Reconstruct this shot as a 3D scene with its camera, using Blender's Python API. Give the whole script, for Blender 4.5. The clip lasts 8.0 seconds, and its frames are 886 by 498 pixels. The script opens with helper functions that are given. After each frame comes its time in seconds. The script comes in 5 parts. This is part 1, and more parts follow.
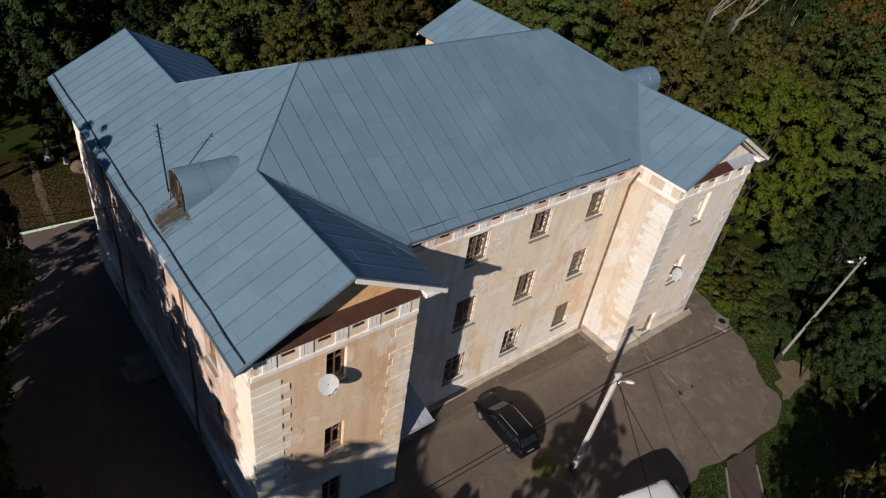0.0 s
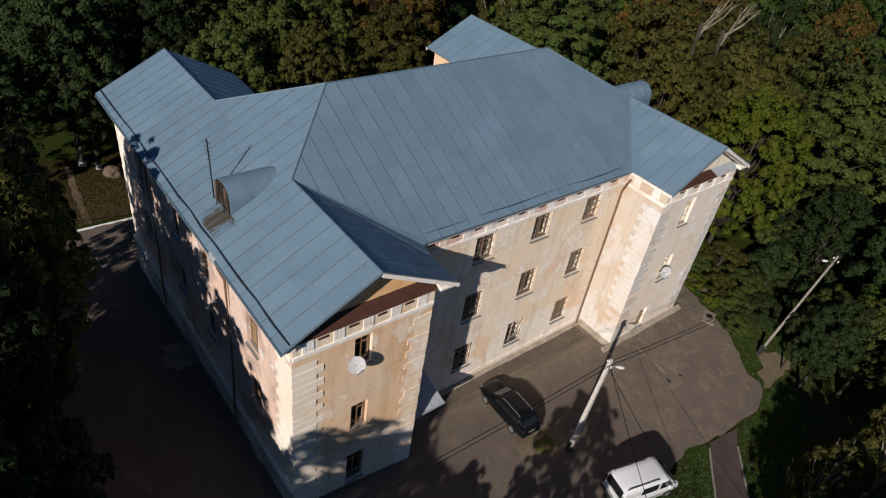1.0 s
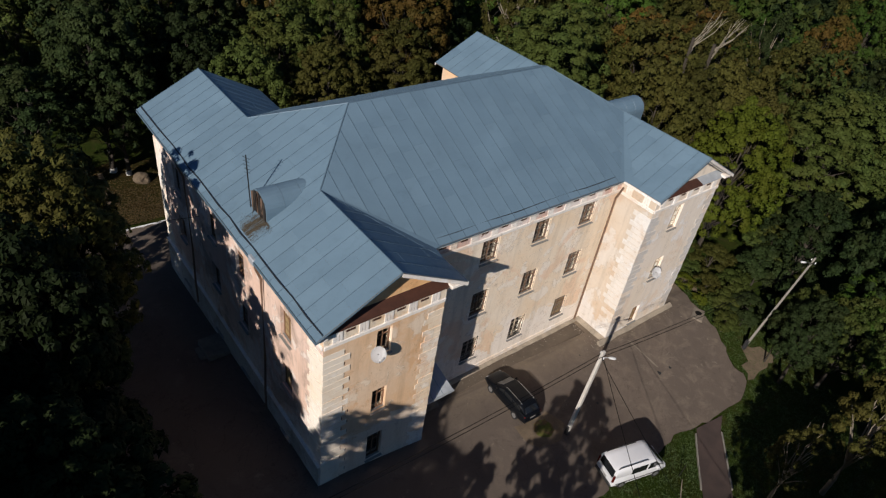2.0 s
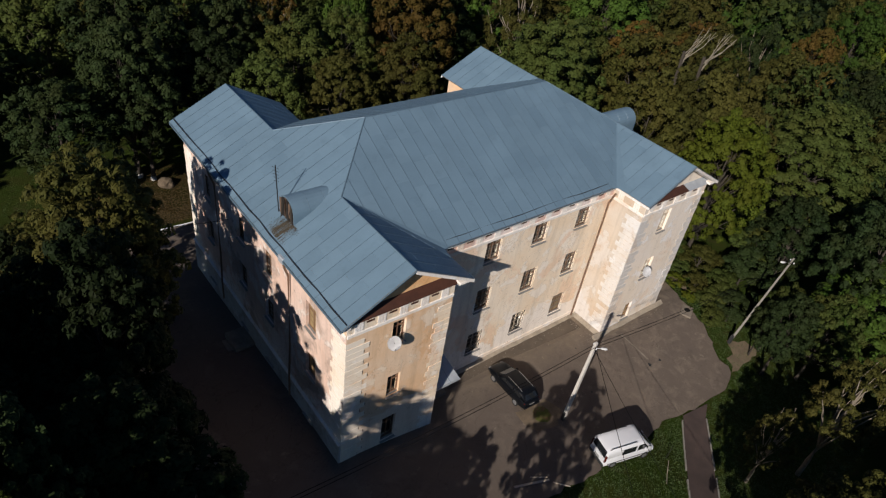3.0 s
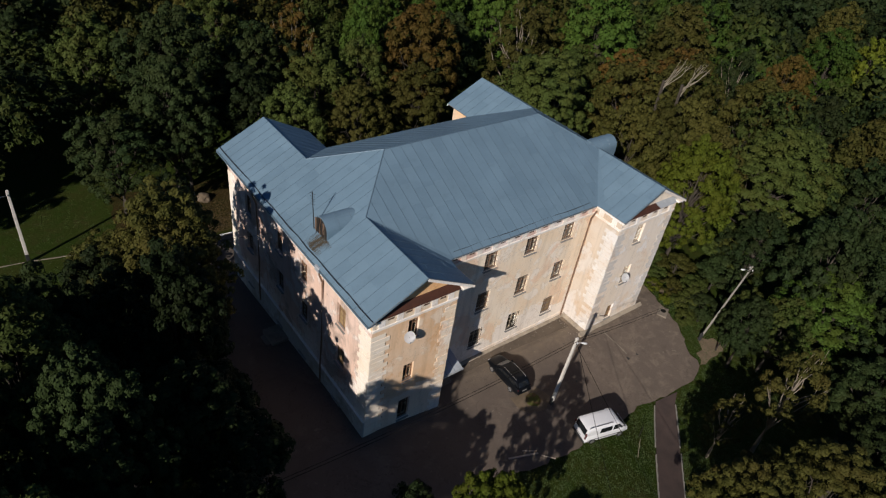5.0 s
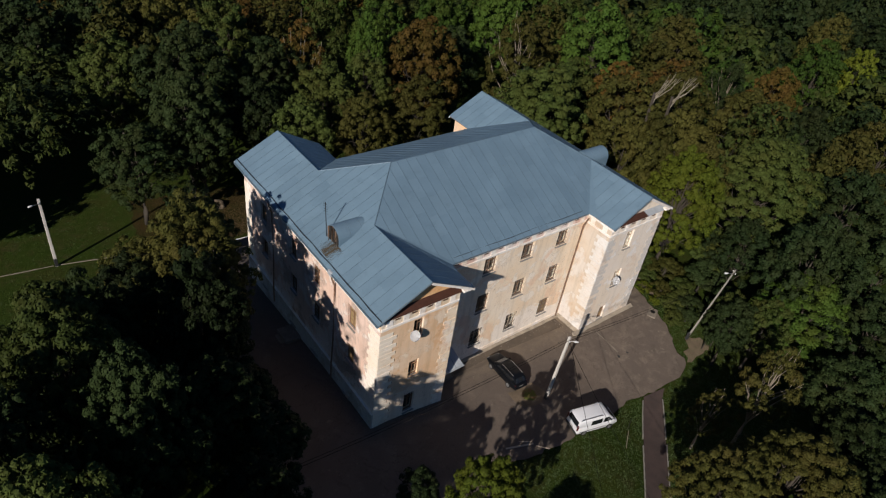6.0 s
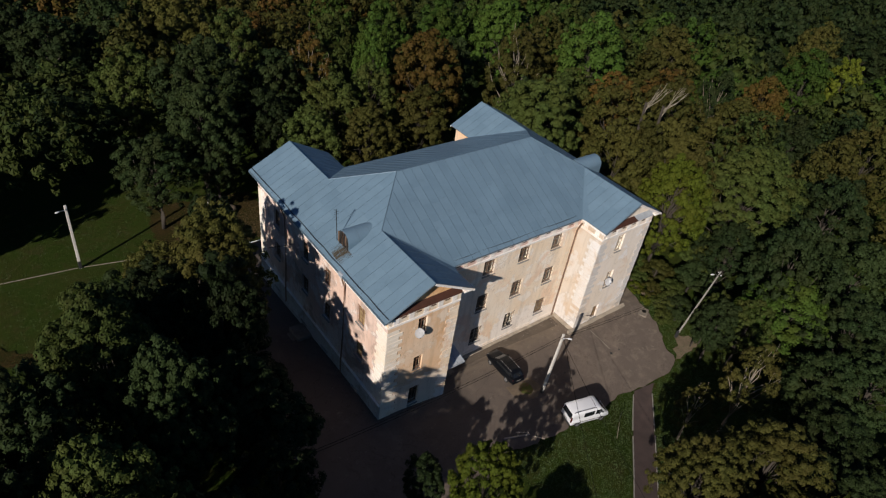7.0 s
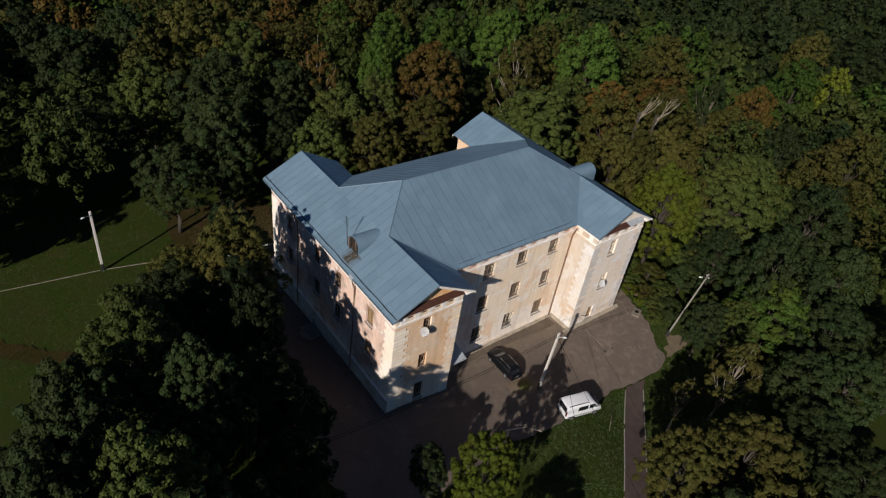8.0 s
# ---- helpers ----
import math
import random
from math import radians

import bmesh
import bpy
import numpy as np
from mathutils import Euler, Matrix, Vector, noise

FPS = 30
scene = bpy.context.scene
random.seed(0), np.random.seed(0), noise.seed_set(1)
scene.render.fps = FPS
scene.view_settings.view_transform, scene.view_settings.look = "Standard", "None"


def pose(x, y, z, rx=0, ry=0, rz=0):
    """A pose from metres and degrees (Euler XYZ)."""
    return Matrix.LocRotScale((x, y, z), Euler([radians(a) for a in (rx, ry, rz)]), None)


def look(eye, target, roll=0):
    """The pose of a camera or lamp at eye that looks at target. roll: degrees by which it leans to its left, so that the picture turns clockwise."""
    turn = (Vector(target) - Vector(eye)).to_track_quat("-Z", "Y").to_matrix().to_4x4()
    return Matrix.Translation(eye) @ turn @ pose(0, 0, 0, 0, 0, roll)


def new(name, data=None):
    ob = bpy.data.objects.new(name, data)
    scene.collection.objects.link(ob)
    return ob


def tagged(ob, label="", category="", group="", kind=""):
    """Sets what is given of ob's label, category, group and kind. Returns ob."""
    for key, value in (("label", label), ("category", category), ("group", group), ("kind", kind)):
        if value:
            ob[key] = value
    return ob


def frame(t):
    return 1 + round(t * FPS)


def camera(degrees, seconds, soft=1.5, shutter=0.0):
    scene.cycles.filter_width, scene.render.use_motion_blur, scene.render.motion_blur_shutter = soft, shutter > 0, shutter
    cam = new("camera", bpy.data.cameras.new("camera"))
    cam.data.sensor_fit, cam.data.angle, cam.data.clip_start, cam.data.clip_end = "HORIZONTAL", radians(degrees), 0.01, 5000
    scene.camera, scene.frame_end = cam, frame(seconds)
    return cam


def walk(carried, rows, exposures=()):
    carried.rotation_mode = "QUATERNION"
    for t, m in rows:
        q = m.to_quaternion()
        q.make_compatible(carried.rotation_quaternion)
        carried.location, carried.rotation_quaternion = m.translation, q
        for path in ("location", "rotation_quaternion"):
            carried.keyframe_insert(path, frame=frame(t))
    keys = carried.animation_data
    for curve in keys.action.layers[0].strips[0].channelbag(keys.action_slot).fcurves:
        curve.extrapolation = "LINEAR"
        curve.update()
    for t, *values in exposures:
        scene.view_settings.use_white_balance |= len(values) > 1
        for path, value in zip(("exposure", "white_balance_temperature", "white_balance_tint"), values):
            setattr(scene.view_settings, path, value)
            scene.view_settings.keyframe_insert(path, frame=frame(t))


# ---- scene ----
cam = camera(69.2, 8.0, 1.25)
PATH = [
    (0, (-5.803, -15.257, 30.958), (-4.707, -14.084, 29.765), 9.2),
    (0.5, (-7.045, -16.182, 32.002), (-5.95, -15.008, 30.81), 9.2),
    (1, (-8.379, -17.23, 33.167), (-7.285, -16.055, 31.975), 9.2),
    (1.5, (-9.6, -18.182, 34.425), (-8.511, -17.005, 33.229), 9.1),
    (3, (-13.473, -21.352, 38.028), (-12.387, -20.17, 36.835), 9.1),
    (3.5, (-14.643, -22.37, 39.2), (-13.559, -21.186, 38.007), 9.0),
    (4, (-15.882, -23.505, 40.694), (-14.798, -22.319, 39.503), 9.1),
    (4.5, (-16.933, -24.701, 42.169), (-15.853, -23.512, 40.977), 9.0),
    (6, (-20.263, -27.995, 46.487), (-19.187, -26.803, 45.296), 8.9),
    (6.5, (-21.297, -29.066, 47.685), (-20.221, -27.873, 46.494), 8.9),
    (7, (-22.455, -30.174, 49.017), (-21.38, -28.979, 47.828), 8.8),
    (7.5, (-23.513, -31.204, 50.365), (-22.44, -30.007, 49.175), 8.8),
    (8, (-24.68, -32.229, 51.737), (-23.607, -31.032, 50.547), 8.8),
]
walk(cam, [(t, look(eye, target, roll)) for t, eye, target, roll in PATH])

# ---- light ----
SUN_AZ, SUN_EL = radians(243.5), radians(28.0)
sky = bpy.data.worlds.new("sky")
scene.world = sky
sky.use_nodes = True
sky_tex = sky.node_tree.nodes.new("ShaderNodeTexSky")
sky_tex.sky_type, sky_tex.sun_disc = "NISHITA", False
sky_tex.ozone_density, sky_tex.dust_density = 10.0, 0.1
sky_tex.sun_elevation, sky_tex.sun_rotation = SUN_EL, SUN_AZ
sky.node_tree.nodes["Background"].inputs["Strength"].default_value = 0.049
sky.node_tree.links.new(sky_tex.outputs["Color"], sky.node_tree.nodes["Background"].inputs["Color"])
sun = new("sun", bpy.data.lights.new("sun", "SUN"))
sun.data.energy, sun.data.angle, sun.data.color = 5.1, radians(0.5), (1.0, 0.925, 0.86)
sun.matrix_world = look((0, 0, 60), (0.81, 0.40, 60 - 0.48))
scene.view_settings.exposure = -0.06


# ---- materials ----
class Nodes:
    """Short hand for building a node material."""

    def __init__(self, name):
        self.mat = bpy.data.materials.new(name)
        self.mat.use_nodes = True
        self.tree = self.mat.node_tree
        self.bsdf = self.tree.nodes["Principled BSDF"]
        self.geo = self.tree.nodes.new("ShaderNodeNewGeometry")

    def link(self, a, b):
        self.tree.links.new(a, b)

    def put(self, value, socket):
        if isinstance(value, (int, float, tuple)):
            socket.default_value = value
        else:
            self.link(value, socket)

    def noise(self, scale, detail=4.0, rough=0.55, stretch=(1, 1, 1), warp=0.0, shift=(0, 0, 0)):
        m = self.tree.nodes.new("ShaderNodeMapping")
        m.inputs["Scale"].default_value = stretch
        m.inputs["Location"].default_value = shift
        self.link(self.geo.outputs["Position"], m.inputs["Vector"])
        n = self.tree.nodes.new("ShaderNodeTexNoise")
        n.inputs["Scale"].default_value, n.inputs["Detail"].default_value = scale, detail
        n.inputs["Roughness"].default_value, n.inputs["Distortion"].default_value = rough, warp
        self.link(m.outputs["Vector"], n.inputs["Vector"])
        return n.outputs["Fac"]

    def cracks(self, scale, warp=0.0):
        v = self.tree.nodes.new("ShaderNodeTexVoronoi")
        v.feature = "DISTANCE_TO_EDGE"
        v.inputs["Scale"].default_value = scale
        self.link(self.geo.outputs["Position"], v.inputs["Vector"])
        return v.outputs["Distance"]

    def ramp(self, fac, lo, hi, a=0.0, b=1.0):
        r = self.tree.nodes.new("ShaderNodeMapRange")
        r.inputs["From Min"].default_value, r.inputs["From Max"].default_value = lo, hi
        r.inputs["To Min"].default_value, r.inputs["To Max"].default_value = a, b
        self.put(fac, r.inputs["Value"])
        return r.outputs["Result"]

    def math(self, op, a, b):
        m = self.tree.nodes.new("ShaderNodeMath")
        m.operation = op
        self.put(a, m.inputs[0])
        self.put(b, m.inputs[1])
        return m.outputs[0]

    def mix(self, fac, a, b):
        m = self.tree.nodes.new("ShaderNodeMix")
        m.data_type = "RGBA"
        self.put(fac, m.inputs[0])
        for value, socket in ((a, m.inputs[6]), (b, m.inputs[7])):
            self.put((*value, 1.0) if isinstance(value, tuple) else value, socket)
        return m.outputs[2]

    def height(self):
        sep = self.tree.nodes.new("ShaderNodeSeparateXYZ")
        self.link(self.geo.outputs["Position"], sep.inputs[0])
        return sep.outputs["Z"]

    def random(self):
        return self.tree.nodes.new("ShaderNodeObjectInfo").outputs["Random"]

    def island(self):
        return self.geo.outputs["Random Per Island"]

    def done(self, color, rough=0.8, metal=0.0, bump=None, strength=0.3, depth=0.02, **more):
        self.put((*color, 1.0) if isinstance(color, tuple) else color, self.bsdf.inputs["Base Color"])
        self.put(rough, self.bsdf.inputs["Roughness"])
        self.put(metal, self.bsdf.inputs["Metallic"])
        for key, value in more.items():
            self.put(value, self.bsdf.inputs[key.replace("_", " ")])
        if bump is not None:
            b = self.tree.nodes.new("ShaderNodeBump")
            b.inputs["Strength"].default_value, b.inputs["Distance"].default_value = strength, depth
            self.link(bump, b.inputs["Height"])
            self.link(b.outputs["Normal"], self.bsdf.inputs["Normal"])
        return self.mat


def plaster_material(name, base, patch, bare, pale, amount=0.0, low=None, grime=1.0, worn=0.0):
    """Old limewash in layers: soft tone changes, flaked patches with sharp edges, rain streaks and grime.
    low: below about this height the paint has come off down to a whitish undercoat, with a ragged edge."""
    n = Nodes(name)
    big = n.noise(0.30, 5.0, 0.6, warp=0.3)
    mid = n.noise(0.50, 6.0, 0.58, warp=0.35, shift=(7, 3, 1))
    third = n.noise(0.36, 6.0, 0.60, warp=0.5, shift=(2, 9, 5))
    fine = n.noise(7.0, 6.0, 0.72)
    blot = n.noise(2.6, 7.0, 0.7, warp=0.4, shift=(1, 4, 8))
    runs = n.noise(1.6, 6.0, 0.65, stretch=(1, 1, 0.10))
    c = n.mix(n.ramp(big, 0.38, 0.64), base, patch)
    c = n.mix(n.ramp(mid, 0.525 - amount, 0.56 - amount, 0.0, 0.85), c, pale)
    c = n.mix(n.ramp(third, 0.53 - amount - worn, 0.60 - amount - worn, 0.0, 0.7), c, bare)
    if low is not None:
        edge = n.math("ADD", n.height(), n.math("MULTIPLY", n.math("SUBTRACT", third, 0.5), 11.0))
        c = n.mix(n.ramp(edge, low - 0.15, low + 0.15, 0.85, 0.0), c, tuple(min(1.0, v * f) for v, f in zip(pale, (1.02, 1.03, 1.06))))
    c = n.mix(n.ramp(n.noise(1.7, 8.0, 0.75, warp=0.2, shift=(5, 5, 9)), 0.645, 0.66, 0.0, 0.75 * grime), c, tuple(v * 0.55 for v in bare))
    rim = n.math("ABSOLUTE", n.math("SUBTRACT", mid, 0.542 - amount), 0.0)
    c = n.mix(n.ramp(rim, 0.0, 0.006, 0.55 * grime, 0.0), c, tuple(v * 0.42 for v in bare))
    rim = n.math("ABSOLUTE", n.math("SUBTRACT", n.noise(0.33, 7.0, 0.62, warp=0.5, shift=(6, 2, 4)), 0.5), 0.0)
    c = n.mix(n.ramp(rim, 0.0, 0.0035, 0.6 * grime, 0.0), c, tuple(v * 0.38 for v in bare))
    c = n.mix(n.ramp(blot, 0.54, 0.74, 0.0, 0.28 * grime), c, tuple(v * 0.62 for v in base))
    c = n.mix(n.ramp(runs, 0.50, 0.72, 0.0, 0.45 * grime), c, tuple(v * 0.5 for v in base))
    c = n.mix(n.ramp(fine, 0.46, 0.74, 0.0, 0.22 * grime), c, tuple(v * 0.5 for v in base))
    relief = n.math("ADD", n.ramp(mid, 0.535 - amount, 0.55 - amount, 0.0, 0.5), n.math("MULTIPLY", fine, 0.5))
    relief = n.math("ADD", relief, n.ramp(third, 0.565 - amount, 0.578 - amount, 0.4, 0.0))
    return n.done(c, 0.92, Specular_IOR_Level=0.2, bump=relief, strength=0.3, depth=0.03)


def roof_material(name, tint, shade):
    n = Nodes(name)
    big = n.noise(0.22, 4.0, 0.6, warp=0.5)
    streak = n.noise(1.3, 4.0, 0.6, warp=0.3)
    fine = n.noise(14.0, 4.0, 0.6)
    c = n.mix(n.random(), tint, shade)
    c = n.mix(n.ramp(big, 0.42, 0.7, 0.0, 0.35), c, tuple(min(1, v * 1.35) for v in tint))
    c = n.mix(n.ramp(streak, 0.55, 0.75, 0.0, 0.3), c, tuple(v * 0.7 for v in shade))
    c = n.mix(n.ramp(fine, 0.35, 0.7, 0.0, 0.15), c, tuple(v * 0.75 for v in tint))
    dent = n.noise(1.6, 3.0, 0.5)
    rough = n.ramp(n.noise(3.0, 3.0), 0.3, 0.7, 0.42, 0.58)
    return n.done(c, rough, 0.08, Specular_IOR_Level=0.3, bump=n.math("ADD", dent, n.math("MULTIPLY", fine, 0.1)), strength=0.25, depth=0.05)


def plain_material(name, color, rough=0.7, metal=0.0, spread=0.25, scale=6.0, **more):
    n = Nodes(name)
    c = n.mix(n.ramp(n.noise(scale, 5.0, 0.65), 0.35, 0.7), color, tuple(v * (1 - spread) for v in color))
    c = n.mix(n.ramp(n.noise(scale * 7, 3.0, 0.6), 0.4, 0.75, 0.0, 0.4), c, tuple(v * (1 - spread * 1.4) for v in color))
    return n.done(c, rough, metal, bump=n.noise(scale * 4, 4.0), strength=0.15, depth=0.01, **more)


def leaf_material(name, a, b, c):
    n = Nodes(name)
    col = n.mix(n.island(), tuple(v * 0.68 for v in a), tuple(v * 1.30 for v in b))
    col = n.mix(n.ramp(n.noise(0.35, 3.0, 0.6), 0.46, 0.66), col, c)
    col = n.mix(n.ramp(n.noise(0.09, 2.0, 0.5), 0.42, 0.66, 0.0, 0.5), col, tuple(v * 1.3 for v in c))
    col = n.mix(n.ramp(n.random(), 0.35, 1.0, 0.0, 0.5), col, tuple(v * 0.55 for v in a))
    col = n.mix(n.ramp(n.random(), 0.4, 0.0, 0.0, 0.45), col, tuple(v * 1.35 for v in b))
    return n.done(col, 0.7, Specular_IOR_Level=0.08)


M_WALL = plaster_material("peach_plaster", (0.76, 0.51, 0.31), (0.78, 0.59, 0.42), (0.70, 0.41, 0.21), (0.83, 0.69, 0.54), -0.035, 4.0, 0.8, 0.015)
M_MAIN = plaster_material("faded_peach_plaster", (0.86, 0.69, 0.50), (0.88, 0.76, 0.61), (0.82, 0.58, 0.40), (0.89, 0.80, 0.69), -0.01, 2.6, 0.85, 0.012)
# Darkened in colour to hold back the strong sunlight on the west-facing return wall.
M_DIMPALE = plaster_material("dirty_pale_plaster", (0.58, 0.475, 0.365), (0.60, 0.52, 0.43), (0.56, 0.42, 0.30), (0.63, 0.58, 0.52), -0.02, 2.6, 0.7)
M_PALE = plaster_material("pale_plaster", (0.86, 0.76, 0.65), (0.85, 0.73, 0.59), (0.80, 0.64, 0.49), (0.89, 0.84, 0.79), 0.0, None, 0.7)
M_SIDE = plaster_material("pink_plaster", (0.72, 0.51, 0.40), (0.74, 0.57, 0.48), (0.36, 0.27, 0.22), (0.78, 0.69, 0.62), 0.0, 3.6)
M_QUOIN = plaster_material("cream_stone", (0.84, 0.74, 0.60), (0.85, 0.76, 0.64), (0.80, 0.66, 0.50), (0.88, 0.81, 0.72), 0.0, None, 0.45)
M_WHITEQUOIN = plaster_material("whitewashed_stone", (0.66, 0.61, 0.55), (0.68, 0.64, 0.59), (0.62, 0.52, 0.42), (0.70, 0.68, 0.65), 0.0, None, 0.5)
M_PLINTH = plaster_material("grey_plinth", (0.42, 0.40, 0.37), (0.48, 0.45, 0.41), (0.32, 0.27, 0.23), (0.55, 0.52, 0.48))
M_TRIM = plaster_material("white_stucco", (0.85, 0.80, 0.74), (0.83, 0.76, 0.68), (0.74, 0.60, 0.48), (0.88, 0.85, 0.81), -0.04, None, 0.7)
M_FRIEZE = plaster_material("pinkish_frieze", (0.83, 0.69, 0.62), (0.84, 0.73, 0.67), (0.62, 0.36, 0.27), (0.80, 0.73, 0.68))
M_OCHRE = plaster_material("ochre_frieze", (0.82, 0.66, 0.47), (0.84, 0.74, 0.61), (0.74, 0.48, 0.26), (0.84, 0.75, 0.63))
M_TYMPANUM = plaster_material("orange_plaster", (0.80, 0.47, 0.22), (0.80, 0.54, 0.30), (0.72, 0.38, 0.17), (0.80, 0.62, 0.42))
M_ROOF = roof_material("galvanised_sheet", (0.150, 0.226, 0.284), (0.130, 0.200, 0.256))
M_SEAM = plain_material("seam_metal", (0.118, 0.18, 0.23), 0.5, 0.15)
M_GUTTER = plain_material("gutter_black", (0.03, 0.035, 0.04), 0.7, 0.2)
M_DECK = plain_material("roof_underside", (0.22, 0.17, 0.13), 0.85)
M_RUST = plain_material("rust_brown_sheet", (0.088, 0.034, 0.020), 0.65, 0.2, 0.35, 1.5)
M_WOOD = plain_material("old_window_wood", (0.21, 0.115, 0.065), 0.75)
M_PALEWOOD = plain_material("pale_window_wood", (0.50, 0.40, 0.30), 0.7)
M_BOARD = plain_material("yellow_board", (0.36, 0.25, 0.12), 0.8, 0, 0.3, 2.0)
M_PALESHEET = plain_material("pale_zinc_sheet", (0.42, 0.45, 0.48), 0.6, 0.1, 0.25, 1.5)
M_ROOFDIRT = plain_material("rotten_leaves", (0.082, 0.066, 0.044), 0.95, 0, 0.5, 5.0)
M_IRON = plain_material("black_iron", (0.03, 0.028, 0.026), 0.55, 0.6)
M_BARS = plain_material("painted_bars", (0.22, 0.19, 0.16), 0.6)
M_PIPE = plain_material("rusty_pipe", (0.24, 0.15, 0.10), 0.6, 0.4)
M_SILL = plain_material("sill_sheet", (0.30, 0.29, 0.27), 0.6, 0.3)
M_DISH = plain_material("dish_white", (0.80, 0.80, 0.80), 0.45, 0, 0.06)
M_CONCRETE = plain_material("concrete", (0.27, 0.25, 0.215), 0.9, 0, 0.3, 3.0)
M_APRON = plain_material("dusty_concrete", (0.24, 0.20, 0.155), 0.95, 0, 0.4, 1.2)
M_DUST = plain_material("pale_mortar_dust", (0.40, 0.335, 0.255), 0.95, 0, 0.45, 1.2)
M_CHIPS = plain_material("plaster_chips", (0.31, 0.265, 0.21), 0.95)
M_POLE = plain_material("pole_concrete", (0.62, 0.58, 0.52), 0.9, 0, 0.25, 2.0)
M_OLDWOOD = plain_material("weathered_wood", (0.020, 0.015, 0.012), 0.9, 0, 0.45, 5.0)
M_WIRE = plain_material("cable_black", (0.006, 0.006, 0.006), 0.9, Specular_IOR_Level=0.05)
M_BARK = plain_material("bark", (0.055, 0.044, 0.032), 0.95, 0, 0.4, 4.0)
M_LIMB = plain_material("greyish_bark", (0.23, 0.19, 0.14), 0.95, 0, 0.4, 4.0)
M_BIRCH = plain_material("pale_bark", (0.24, 0.205, 0.15), 0.9, 0, 0.3, 3.0)
M_CARPAINT = plain_material("dark_car_paint", (0.005, 0.006, 0.008), 0.32, 0.0, 0.2, 2.0, Specular_IOR_Level=0.25)
M_VANPAINT = plain_material("white_car_paint", (0.72, 0.72, 0.73), 0.3, 0, 0.05, 2.0, Coat_Weight=0.5)
M_TYRE = plain_material("tyre_rubber", (0.02, 0.02, 0.02), 0.85)
M_RIM = plain_material("alloy_rim", (0.55, 0.55, 0.55), 0.35, 0.8)
M_CARGLASS = plain_material("tinted_glass", (0.012, 0.014, 0.016), 0.06, 0, 0.0)
M_TRIMBLACK = plain_material("black_plastic", (0.025, 0.025, 0.025), 0.6)
M_SILVER = plain_material("silver_rail", (0.5, 0.5, 0.5), 0.35, 0.8)
M_REDLAMP = plain_material("red_lens", (0.10, 0.010, 0.008), 0.2)
M_CLEARLAMP = plain_material("clear_lens", (0.65, 0.65, 0.65), 0.12)
M_LAMPHEAD = plain_material("lamp_head_white", (0.72, 0.72, 0.70), 0.5)

n = Nodes("window_glass")
M_GLASS = n.done((0.75, 0.8, 0.8), 0.03, Transmission_Weight=1.0, IOR=1.45)

n = Nodes("asphalt")
c = n.mix(n.ramp(n.noise(0.16, 5.0, 0.6, warp=0.8), 0.38, 0.66), (0.152, 0.121, 0.097), (0.120, 0.097, 0.080))
c = n.mix(n.ramp(n.noise(0.38, 7.0, 0.72, warp=0.4, shift=(4, 1, 0)), 0.56, 0.66, 0.0, 0.4), c, (0.21, 0.168, 0.130))
c = n.mix(n.ramp(n.noise(0.7, 6.0, 0.66, warp=0.9, shift=(9, 9, 0)), 0.60, 0.66, 0.0, 0.45), c, (0.090, 0.073, 0.061))
c = n.mix(n.ramp(n.noise(1.4, 8.0, 0.78, warp=0.4, shift=(1, 7, 2)), 0.615, 0.65, 0.0, 0.5), c, (0.28, 0.235, 0.18))
c = n.mix(n.ramp(n.math("ABSOLUTE", n.math("SUBTRACT", n.noise(0.22, 6.0, 0.62, warp=0.6, shift=(3, 3, 8)), 0.5), 0.0), 0.0, 0.004, 0.6, 0.0), c, (0.05, 0.042, 0.036))
c = n.mix(n.ramp(n.noise(40.0, 3.0, 0.7), 0.4, 0.75, 0.0, 0.5), c, (0.07, 0.058, 0.05))
sep = n.tree.nodes.new("ShaderNodeSeparateXYZ")
n.link(n.geo.outputs["Position"], sep.inputs[0])
dust = n.math("ADD", sep.outputs["Y"], n.math("MULTIPLY", n.noise(0.5, 7.0, 0.7, shift=(8, 2, 2)), 9.0))
c = n.mix(n.math("MULTIPLY", n.ramp(dust, 3.2, 8.0, 0.0, 0.45), n.ramp(sep.outputs["X"], 6.0, 12.0)), c, (0.26, 0.205, 0.14))
c = n.mix(n.math("MULTIPLY", n.ramp(sep.outputs["X"], 17.0, 28.0), n.ramp(n.noise(0.8, 8.0, 0.74, warp=0.7, shift=(2, 6, 4)), 0.50, 0.70, 0.0, 0.4)), c, (0.29, 0.235, 0.175))
M_ASPHALT = n.done(c, 0.92, Specular_IOR_Level=0.05, bump=n.noise(30.0, 5.0, 0.7), strength=0.4, depth=0.02)

n = Nodes("old_asphalt")
c = n.mix(n.ramp(n.noise(0.5, 6.0, 0.65, warp=0.4), 0.4, 0.65), (0.125, 0.100, 0.076), (0.098, 0.079, 0.062))
c = n.mix(n.ramp(n.noise(1.8, 7.0, 0.75), 0.58, 0.66, 0.0, 0.6), c, (0.21, 0.175, 0.125))
M_OLDASPHALT = n.done(c, 0.94, Specular_IOR_Level=0.05, bump=n.noise(24.0, 5.0, 0.7), strength=0.4, depth=0.02)

